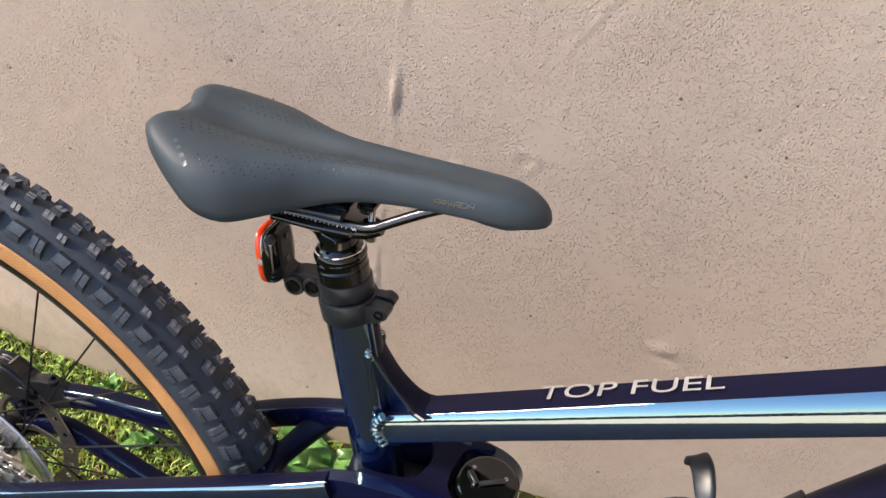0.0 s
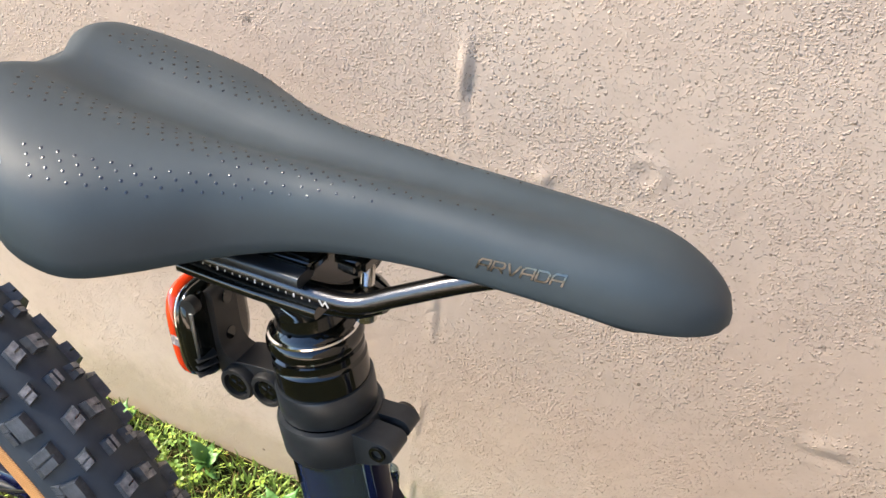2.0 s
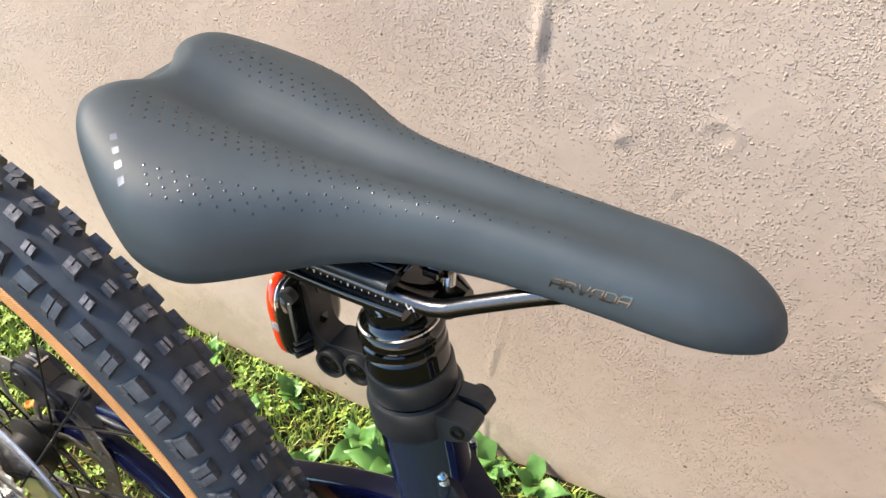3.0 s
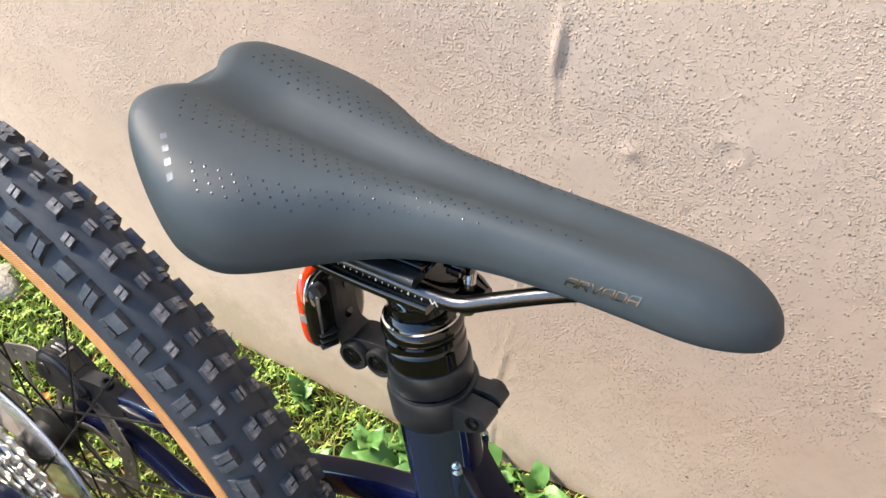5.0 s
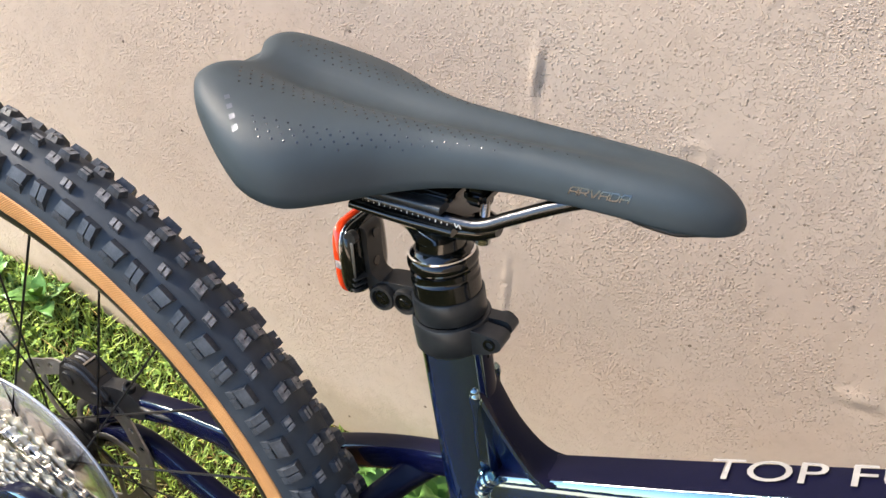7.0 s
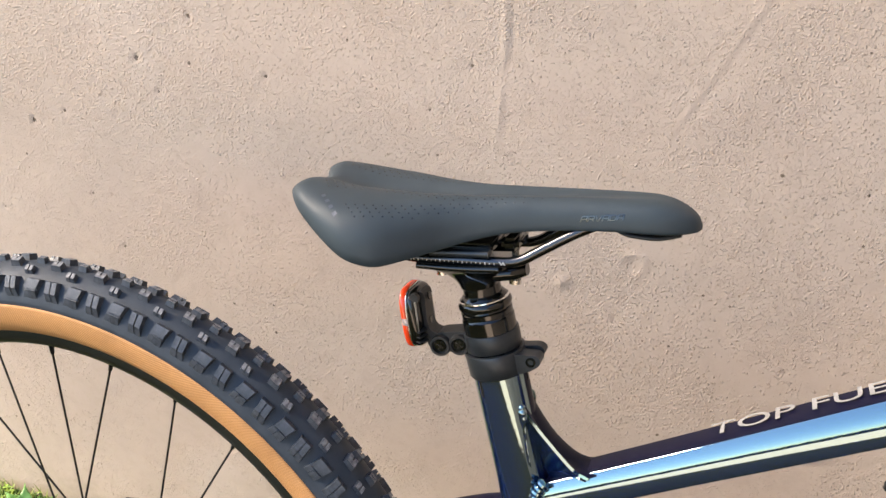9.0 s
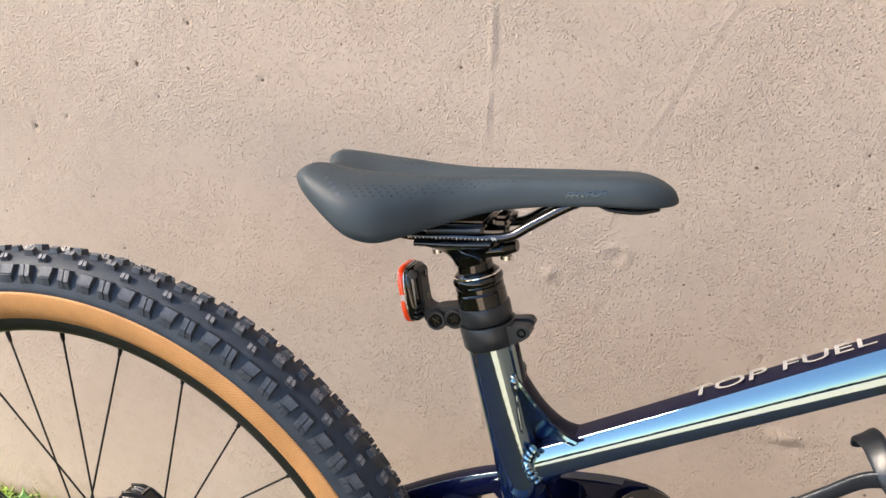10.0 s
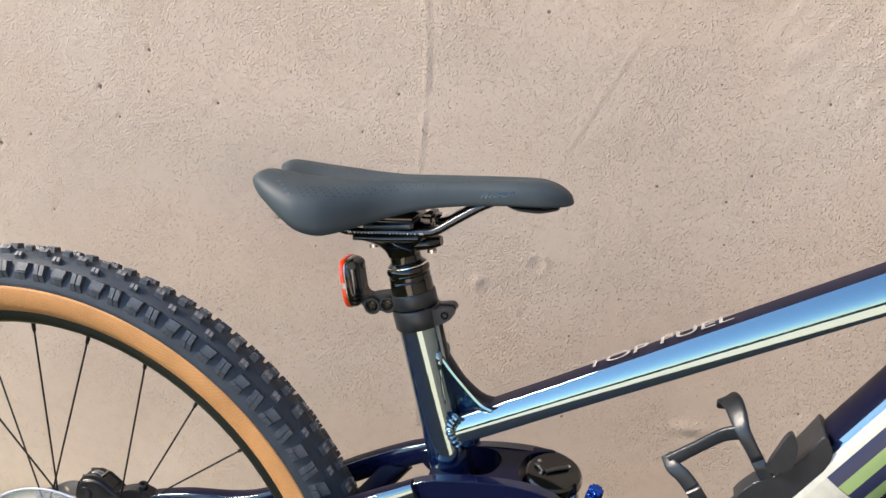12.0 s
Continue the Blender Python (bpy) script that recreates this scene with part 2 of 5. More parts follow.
SPOKE = material("spoke_black", (0.012, 0.012, 0.013), 0.35, 0.4)[0]
GLOSS_BLACK = mottled("gloss_black", (0.003, 0.0035, 0.003), (0.005, 0.006, 0.005), 30, 0.08, spec=0.6)
MATT_BLACK = mottled("matt_black", (0.010, 0.011, 0.012), (0.018, 0.019, 0.020), 60, 0.42, grain=(1500, 0.12, 0.0003))
CALIPER = mottled("caliper_black", (0.010, 0.0105, 0.012), (0.018, 0.019, 0.021), 50, 0.38, spec=0.4)
CLAMP_GREY = mottled("anodised_grey", (0.032, 0.037, 0.042), (0.046, 0.052, 0.058), 90, 0.36, 0.6, grain=(1200, 0.05, 0.0002))
STEEL = material("bright_steel", (0.55, 0.54, 0.52), 0.22, 1.0)[0]
RAIL = material("dark_chrome", (0.075, 0.076, 0.080), 0.27, 1.0)[0]
NICKEL = mottled("nickel", (0.60, 0.57, 0.50), (0.78, 0.75, 0.68), 60, 0.36, 0.85)
ROTOR = mottled("rotor_steel", (0.25, 0.25, 0.25), (0.40, 0.40, 0.39), 40, 0.35, 0.9)
WHITE = mottled("white_decal", (0.27, 0.255, 0.24), (0.35, 0.335, 0.31), 80, 0.5)
PRINT = material("white_print", (0.62, 0.61, 0.58), 0.5)[0]
DECAL = mottled("ivory_decal", (0.40, 0.385, 0.32), (0.47, 0.455, 0.385), 60, 0.4, coat=0.15)
NAVY = material("navy_decal", (0.010, 0.016, 0.055), 0.35, coat=0.1)[0]
LIME = material("pale_green_decal", (0.24, 0.34, 0.13), 0.4, coat=0.1)[0]
SILVER_MARK = material("silver_mark", (0.085, 0.095, 0.11), 0.40, 0.7)[0]
GLOSS_MARK = material("gloss_mark", (0.11, 0.108, 0.105), 0.24, 1.0)[0]
RED = material("red_lens", (0.80, 0.055, 0.014), 0.14, coat=0.8)[0]
LAMP_WINDOW = mottled("lamp_window", (0.42, 0.34, 0.33), (0.72, 0.70, 0.72), 300, 0.16, 0.4, 0.8)
CAGE = mottled("cage_plastic", (0.011, 0.014, 0.018), (0.018, 0.022, 0.027), 60, 0.36, grain=(1500, 0.08, 0.0003))
PLASTIC = mottled("grey_black_plastic", (0.012, 0.0125, 0.013), (0.018, 0.0185, 0.019), 70, 0.48, grain=(1500, 0.1, 0.0003))
CHROME = material("chrome_line", (0.8, 0.8, 0.8), 0.12, 1.0)[0]
BLUE_KNOB = material("blue_anodised", (0.01, 0.07, 0.42), 0.25, 0.8)[0]
CLEAR = clear_plastic()
GUARD_RIM = material("frosted_plastic", (0.42, 0.47, 0.56), 0.25)[0]
STONE = mottled("grey_stone", (0.20, 0.19, 0.17), (0.34, 0.32, 0.29), 14, 0.9, grain=(90, 0.7, 0.004))
BARK = mottled("bark", (0.06, 0.045, 0.03), (0.14, 0.11, 0.08), 25, 0.9, grain=(60, 0.8, 0.006))
# dark render of the added wall, kept low to cut bounce from the right
ADDED_WALL = mottled("added_wall_render", (0.065, 0.055, 0.048), (0.10, 0.088, 0.075), 4, 0.9, grain=(150, 0.5, 0.003))
PAVING = mottled("pale_concrete", (0.74, 0.60, 0.48), (0.85, 0.71, 0.58), 3, 0.85, grain=(120, 0.5, 0.003))


# ---- building blocks ----
def from_lists(name, verts, faces, mat, smooth=True):
    me = bpy.data.meshes.new(name)
    me.from_pydata([tuple(v) for v in verts], [], [tuple(f) for f in faces])
    me.materials.append(mat)
    if smooth:
        me.polygons.foreach_set("use_smooth", [True] * len(me.polygons))
    me.update()
    return me


def piece(name, me, parent=None, label=""):
    """Links a mesh as one object under a thing or a part."""
    ob = new(name, me)
    if parent:
        ob.parent = parent
    if label:
        ob["label"] = label
    return ob


def part(name, bm, mat, parent, label="", smooth=True):
    me = bpy.data.meshes.new(name)
    bm.normal_update()
    bm.to_mesh(me)
    bm.free()
    me.materials.append(mat)
    if smooth:
        me.polygons.foreach_set("use_smooth", [True] * len(me.polygons))
    return piece(name, me, parent, label)


def sharpen(ob, degrees=38):
    """Marks edges sharper than that, so that smooth shading keeps them."""
    bm = bmesh.new()
    bm.from_mesh(ob.data)
    for e in bm.edges:
        if len(e.link_faces) == 2 and e.calc_face_angle(0) > radians(degrees):
            e.smooth = False
    bm.to_mesh(ob.data)
    bm.free()
    return ob


def skin(rings, closed=True, caps=True):
    """Vertices and faces of a surface through rings of equally many points."""
    n = len(rings[0])
    verts = [p for r in rings for p in r]
    faces = []
    for i in range(len(rings) - 1):
        for j in range(n if closed else n - 1):
            k = (j + 1) % n
            faces.append((i * n + j, i * n + k, (i + 1) * n + k, (i + 1) * n + j))
    if caps:
        faces.append(tuple(reversed(range(n))))
        faces.append(tuple((len(rings) - 1) * n + j for j in range(n)))
    return verts, faces


def spread(points, count):
    """A smooth line of count points through the given ones (Catmull-Rom)."""
    p = np.array(points, float)
    p = np.vstack([2 * p[0] - p[1], p, 2 * p[-1] - p[-2]])
    out = []
    for u in np.linspace(0, len(p) - 3 - 1e-9, count):
        i, f = int(u), u - int(u)
        a, b, c, d = p[i:i + 4]
        out.append(0.5 * (2 * b + (c - a) * f + (2 * a - 5 * b + 4 * c - d) * f * f + (3 * b - a - 3 * c + d) * f ** 3))
    return np.array(out)


def swept(points, sizes, n=16, power=2.0, side=(0, 1, 0), twist=0.0):
    """Rings along a line. sizes: (half width along side, half height) at each point; power above 2 squares the section."""
    p = np.array(points, float)
    tang = np.gradient(p, axis=0)
    tang /= np.linalg.norm(tang, axis=1)[:, None]
    rings = []
    for q, t, (a, b) in zip(p, tang, sizes):
        s = np.array(side, float)
        s -= t * (t @ s)
        s /= np.linalg.norm(s)
        up = np.cross(s, t)
        if up[2] < 0:
            up = -up
        ring = []
        for k in range(n):
            th = 2 * math.pi * k / n + twist
            c, d = math.cos(th), math.sin(th)
            c, d = math.copysign(abs(c) ** (2 / power), c), math.copysign(abs(d) ** (2 / power), d)
            ring.append(q + s * a * c + up * b * d)
        rings.append(ring)
    return rings


def tube(name, points, sizes, mat, parent, label="", n=16, power=2.0, count=0, side=(0, 1, 0)):
    """A bar along a smooth line. sizes: one (half width, half height) or one for each given point."""
    if isinstance(sizes[0], (int, float)):
        sizes = [sizes] * len(points)
    if count:
        at = np.linspace(0, len(points) - 1, count)
        s = np.array(sizes, float)
        sizes = [(np.interp(u, range(len(points)), s[:, 0]), np.interp(u, range(len(points)), s[:, 1])) for u in at]
        points = spread(points, count)
    me = from_lists(name, *skin(swept(points, sizes, n, power, side)), mat)
    return sharpen(piece(name, me, parent, label), 50)


def lathe(name, profile, origin, axis, mat, parent, label="", n=40, caps=True):
    """A turned body: profile of (distance along the axis, radius)."""
    a = Vector(axis).normalized()
    turn = a.to_track_quat("Z", "Y").to_matrix()
    o = Vector(origin)
    rings = []
    for h, r in profile:
        rings.append([o + turn @ Vector((r * math.cos(2 * math.pi * k / n), r * math.sin(2 * math.pi * k / n), h)) for k in range(n)])
    return sharpen(piece(name, from_lists(name, *skin(rings, True, caps), mat), parent, label), 35)


def slab(name, outline, y0, y1, mat, parent, label="", bevel=0.001, holes=()):
    """A plate with an outline in the x-z plane, from y0 to y1, with rounded rims; holes are outlines too."""
    bm = bmesh.new()
    loops = [outline, *holes]
    edges = []
    for lp in loops:
        vs = [bm.verts.new((x, y0, z)) for x, z in lp]
        edges += [bm.edges.new((vs[i], vs[(i + 1) % len(vs)])) for i in range(len(vs))]
    made = bmesh.ops.triangle_fill(bm, use_beauty=True, use_dissolve=False, edges=edges, normal=(0, -1, 0))
    faces = [g for g in made["geom"] if isinstance(g, bmesh.types.BMFace)]
    grown = bmesh.ops.extrude_face_region(bm, geom=faces)
    bmesh.ops.translate(bm, vec=(0, y1 - y0, 0), verts=[g for g in grown["geom"] if isinstance(g, bmesh.types.BMVert)])
    bmesh.ops.recalc_face_normals(bm, faces=bm.faces)
    if bevel:
        rims = [e for e in bm.edges if len(e.link_faces) == 2 and e.calc_face_angle(0) > radians(60)]
        bmesh.ops.bevel(bm, geom=rims, offset=bevel, segments=3, affect="EDGES", clamp_overlap=True)
    return sharpen(part(name, bm, mat, parent, label), 30)


def block(name, size, place, mat, parent, label="", bevel=0.001, turn=(0, 0, 0)):
    """A bevelled block: size, middle and turn in degrees."""
    bm = bmesh.new()
    bmesh.ops.create_cube(bm, size=1.0)
    bmesh.ops.scale(bm, vec=size, verts=bm.verts)
    bmesh.ops.bevel(bm, geom=bm.edges[:], offset=bevel, segments=3, affect="EDGES", clamp_overlap=True)
    bmesh.ops.transform(bm, matrix=pose(*place, *turn), verts=bm.verts)
    return sharpen(part(name, bm, mat, parent, label), 40)


def smooth_outline(points, count=60):
    """A closed smooth outline through 2D points."""
    p = np.array(points, float)
    out = []
    m = len(p)
    for u in np.linspace(0, m, count, endpoint=False):
        i, f = int(u), u - int(u)
        a, b, c, d = p[(i - 1) % m], p[i % m], p[(i + 1) % m], p[(i + 2) % m]
        out.append(tuple(0.5 * (2 * b + (c - a) * f + (2 * a - 5 * b + 4 * c - d) * f * f + (3 * b - a - 3 * c + d) * f ** 3)))
    return out


def lettering(name, words, width, height, mat, parent, place, label="", bold=0.0, slant=0.0):
    """Flat letters in Blender's own font, width x height metres, each corner carried by place(u, v) onto its surface."""
    cu = bpy.data.curves.new(name, "FONT")
    cu.body, cu.size, cu.offset, cu.shear = words, 1.0, bold, slant
    cu.resolution_u = 4
    ob = new(name, cu)
    bpy.context.view_layer.update()
    me = bpy.data.meshes.new_from_object(ob.evaluated_get(bpy.context.evaluated_depsgraph_get()))
    bpy.data.objects.remove(ob)
    bpy.data.curves.remove(cu)
    co = np.array([v.co[:] for v in me.vertices])
    lo, hi = co.min(0), co.max(0)
    for v in me.vertices:
        v.co = place((v.co.x - lo[0]) / (hi[0] - lo[0]) * width, (v.co.y - lo[1]) / (hi[1] - lo[1]) * height)
    me.materials.clear()
    me.materials.append(mat)
    me.update()
    return piece(name, me, parent, label)


def tint_by_facing(ob, limit=0.6):
    """Keeps blue pearl on a frame tube's flanks, paints its dim slant-view violet on the other faces."""
    ob.data.materials.append(SLANT_VIOLET)
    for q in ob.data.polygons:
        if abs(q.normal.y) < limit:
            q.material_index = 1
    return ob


# ---- the wall ----
WALL_Y = 0.395


def bell(x, z, x0, z0, sx, sz):
    return np.exp(-((x - x0) / sx) ** 2 - ((z - z0) / sz) ** 2)


def wall_relief(x, z):
    """How far the plaster stands out of the wall's plane, in metres, at arrays x, z."""
    rng = np.random.RandomState(4)

    def grain(step, seed):
        g = np.random.RandomState(seed).rand(900, 900)
        u, v = (x + 3) / step, (z + 3) / step
        i, j = np.floor(u).astype(int), np.floor(v).astype(int)
        f, h = u - i, v - j
        f, h = f * f * (3 - 2 * f), h * h * (3 - 2 * h)
        i, j = i % 899, j % 899
        return (g[i, j] * (1 - f) + g[i + 1, j] * f) * (1 - h) + (g[i, j + 1] * (1 - f) + g[i + 1, j + 1] * f) * h

    rough = np.clip(grain(0.11, 1) * 1.6 - 0.25, 0.15, 1.0) * np.clip(0.45 + (z - 0.35) * 0.9, 0.4, 1.0)
    flecks = np.clip(grain(0.0062, 2) * 0.6 + grain(0.011, 3) * 0.5 - 0.66, 0, 1)
    out = 0.0012 * flecks * rough
    out += 0.003 * (grain(0.28, 5) - 0.5) + 0.0007 * (grain(0.06, 6) - 0.5)
    # upright joint of the old shuttering, broken here and there
    line = 0.293 + 0.003 * np.sin(z * 23)
    lumps = np.clip(grain(0.03, 7) * 2 - 0.55, 0, 1)
    out += (0.0011 * np.exp(-((x - line) / 0.0040) ** 2) - 0.0005 * np.exp(-((x - line - 0.007) / 0.004) ** 2)) * (0.05 + lumps)
    # coarser throw of plaster high up beside the trowel mark
    out += 0.0008 * np.clip(grain(0.012, 8) * 2 - 0.9, 0, 1) * bell(x, z, 0.82, 0.92, 0.16, 0.10)
    out += 0.0020 * bell(x, z, 0.291, 0.685, 0.005, 0.022) - 0.002 * bell(x, z, 0.297, 0.665, 0.004, 0.014)
    # round knob, ring-shaped scar, swelling lower down
    out += 0.0024 * bell(x, z, 0.3723, 0.6114, 0.0065, 0.007)
    d = np.hypot(x - 0.449, z - 0.642)
    out += (0.0006 + 0.0012 * np.clip((x - 0.449) * 30 + (z - 0.642) * 40, 0, 1)) * np.exp(-((d - 0.0145) / 0.0028) ** 2) - 0.0010 * np.exp(-(d / 0.0095) ** 2)
    out += 0.0022 * bell(x, z, 0.667, 0.436, 0.016, 0.009) - 0.0012 * bell(x, z, 0.668, 0.422, 0.020, 0.006)
    # slanting trowel mark
    along = (x - 0.510) * 0.476 + (z - 0.861) * 0.879
    off = (x - 0.510) * 0.879 - (z - 0.861) * 0.476
    out += (0.0005 * np.exp(-(off / 0.0028) ** 2) - 0.0003 * np.exp(-((off - 0.006) / 0.003) ** 2)) * np.clip((0.095 - np.abs(along)) / 0.02, 0, 1)
    # small pits
    for _ in range(26):
        px, pz, s = rng.uniform(-0.7, 1.2), rng.uniform(0.3, 1.4), rng.uniform(0.0014, 0.0024)
        out -= 0.0025 * bell(x, z, px, pz, s, s * rng.uniform(0.7, 1.6))
    for px, pz, s in PITS:
        out -= 0.0028 * bell(x, z, px, pz, s * 0.5, s * 0.75)
    return out


def build_wall():
    xs, zs = np.arange(-0.95, 1.35, 0.0034), np.arange(-0.05, 1.62, 0.0034)
    gx, gz = np.meshgrid(xs, zs, indexing="ij")
    rim = np.clip(np.minimum.reduce([gx + 0.95, 1.346 - gx, gz + 0.05, 1.616 - gz]) / 0.06, 0, 1)
    gy = WALL_Y - wall_relief(gx, gz) * rim
    nx, nz = gx.shape
    verts = np.stack([gx, gy, gz], -1).reshape(-1, 3).tolist()
    idx = np.arange(nx * nz).reshape(nx, nz)
    faces = np.stack([idx[:-1, :-1], idx[1:, :-1], idx[1:, 1:], idx[:-1, 1:]], -1).reshape(-1, 4).tolist()
    x0, x1, z0, z1 = xs[0], xs[-1], zs[0], zs[-1]
    n = len(verts)
    # plain stretches round the modelled one, and the wall's top and back
    X0, X1, Z0, Z1 = -9.0, 9.0, -0.3, 2.4
    verts += [(X0, WALL_Y, Z0), (X1, WALL_Y, Z0), (X1, WALL_Y, Z1), (X0, WALL_Y, Z1),
              (x0, WALL_Y, z0), (x1, WALL_Y, z0), (x1, WALL_Y, z1), (x0, WALL_Y, z1),
              (X0, WALL_Y + 0.25, Z0), (X1, WALL_Y + 0.25, Z0), (X1, WALL_Y + 0.25, Z1), (X0, WALL_Y + 0.25, Z1)]
    a, b, c, d, e, f, g, h, i, j, k, l = range(n, n + 12)
    faces += [[a, b, f, e], [b, c, g, f], [c, d, h, g], [d, a, e, h], [j, i, l, k], [d, c, k, l], [b, a, i, j], [a, d, l, i], [c, b, j, k]]
    me = from_lists("wall_back", verts, faces, WALL)
    for q in list(me.polygons)[-9:]:
        q.use_smooth = False
    ob = new("wall_back", me)
    tagged(ob, "rough plastered concrete wall painted pinkish beige", "wall", kind="structure")


build_wall()


# ---- the ground ----
def base_height(x):
    """Height of the soil along the foot of the wall."""
    return float(np.interp(x, (-3, -0.9, -0.45, -0.25, 0.14, 0.38, 0.6, 3), (0.10, 0.10, 0.085, 0.035, 0.035, 0.085, 0.095, 0.09)))


def ground_height(x, y):
    rise = min(max((y - 0.02) / (WALL_Y - 0.02), 0.0), 1.0)
    lumps = 0.012 * noise.noise((x * 7, y * 7, 0)) + 0.005 * noise.noise((x * 23, y * 23, 3))
    return base_height(x) * rise ** 1.3 + lumps * min(1.0, max(0.0, (y + 0.3) / 0.3)) - 0.004


def build_ground():
    xs = [-400, -60, -12, -4, -2.2, *np.arange(-1.5, 1.6, 0.03), 2.2, 4, 12, 60, 400]
    ys = [-400, -60, -12, -4, -1.6, *np.arange(-0.9, 0.42, 0.03)]
    verts = [(x, y, ground_height(x, y) if abs(x) < 1.6 and y > -0.9 else -0.004) for x in xs for y in ys]
    m = len(ys)
    faces = [(i * m + j, (i + 1) * m + j, (i + 1) * m + j + 1, i * m + j + 1) for i in range(len(xs) - 1) for j in range(m - 1)]
    ob = new("ground", from_lists("ground", verts, faces, SOIL))
    tagged(ob, "uneven brown soil with moss along the wall", "ground", kind="structure")
    ob = slab("pavement", [(2.4, -1.90), (2.4, -10.2), (-5.0, -10.2), (-5.0, -5.0), (-1.0, -3.6), (1.0, -2.45)], -0.05, 0.012, PAVING, None, "", 0.01)
    ob.data.transform(Matrix(((1, 0, 0, 0), (0, 0, 1, 0), (0, 1, 0, 0), (0, 0, 0, 1))))
    ob.data.flip_normals()
    tagged(ob, "pale concrete yard beyond the strip of grass", "pavement", kind="structure")


build_ground()


def build_added_wall():
    """Plain unseen wall that closes the yard, added to block sky and bounce from the right."""
    bm = bmesh.new()
    bmesh.ops.create_cube(bm, size=1.0)
    bmesh.ops.scale(bm, vec=(0.3, 6.4, 4.2), verts=bm.verts)
    bmesh.ops.translate(bm, vec=(2.6, -2.82, 2.0), verts=bm.verts)
    bmesh.ops.bevel(bm, geom=bm.edges[:], offset=0.01, segments=2, affect="EDGES")
    tagged(part("wall_added", bm, ADDED_WALL, None, "", False), "plain dark brown wall closing the yard, added unseen to dim the right side", "wall", kind="structure")


build_added_wall()


def build_hedge():
    """The garden's far side: a leafy hedge, low, with an uneven top, taller where it comes round."""
    rng = random.Random(21)
    verts, faces = [], []
    for _ in range(6800):
        a = rng.uniform(math.radians(188), math.radians(352))
        tall = 0.66 + 0.22 * noise.noise((a * 9, 0, 0)) + 0.16 * noise.noise((a * 31, 3, 0)) + 1.6 * max(0.0, math.radians(232) - a)
        r, z, s = 11 + rng.uniform(-0.5, 0.9), rng.uniform(0, max(0.3, tall)), rng.uniform(0.10, 0.26)
        c = Vector((r * math.cos(a), r * math.sin(a), z))
        b = len(verts)
        for k in range(4):
            verts.append(c + Vector((rng.uniform(-s, s), rng.uniform(-s, s), rng.uniform(-s, s))))
        faces += [(b, b + 1, b + 2), (b, b + 2, b + 3), (b, b + 3, b + 1), (b + 1, b + 3, b + 2)]
    tagged(new("hedge", from_lists("hedge", verts, faces, HEDGE, False)), "dark green hedge along the garden's far side", "hedge", kind="stuff")


build_hedge()


def build_added_tree():
    """An unseen young tree, added at the side of the yard to thin the sun on the bicycle."""
    rng = random.Random(52)
    root = new("tree")
    foot = Vector((-5.1, -1.95, 0.0))
    root.location = foot
    mid = Vector((0.0, 0.0, 5.25))
    tube("trunk", [(0, 0, -0.05), (0.05, 0.02, 1.6), (-0.03, 0.04, 3.2), (0.02, 0.0, 4.8), (0.0, 0.02, 6.2)], [(0.085, 0.085), (0.07, 0.07), (0.055, 0.055), (0.04, 0.04), (0.012, 0.012)], BARK, root, "brown trunk", 12, 2.0, 24)
    for k in range(11):
        a, z = k * 2.4, 4.1 + 0.16 * k
        long = 1.25 - 0.05 * k
        tube("limb", [(0, 0, z), (0.5 * long * math.cos(a), 0.5 * long * math.sin(a), z + 0.28), (long * math.cos(a), long * math.sin(a), z + 0.42)], [(0.022, 0.022), (0.014, 0.014), (0.004, 0.004)], BARK, root, "", 8, 2.0, 8)
    verts, faces = [], []
    for _ in range(3000):
        while True:
            d = Vector((rng.uniform(-1, 1), rng.uniform(-1, 1), rng.uniform(-1, 1)))
            if d.length < 1 + 0.3 * noise.noise(d * 2.2):
                break
        c = mid + Vector((d.x * 1.65, d.y * 1.65, d.z * 1.5))
        u = Vector((rng.gauss(0, 1), rng.gauss(0, 1), rng.gauss(0, 1))).normalized()
        v = u.orthogonal().normalized()
        w = u.cross(v)
        size = rng.uniform(0.045, 0.085)
        b = len(verts)
        verts += [c - v * size, c + w * size * 0.5, c + v * size, c - w * size * 0.5]
        faces.append((b, b + 1, b + 2, b + 3))
    piece("crown", from_lists("crown", verts, faces, HEDGE, False), root, "thin green crown")
    tagged(root, "young leafy tree, added unseen beside the concrete yard to thin the sun", "tree")


build_added_tree()


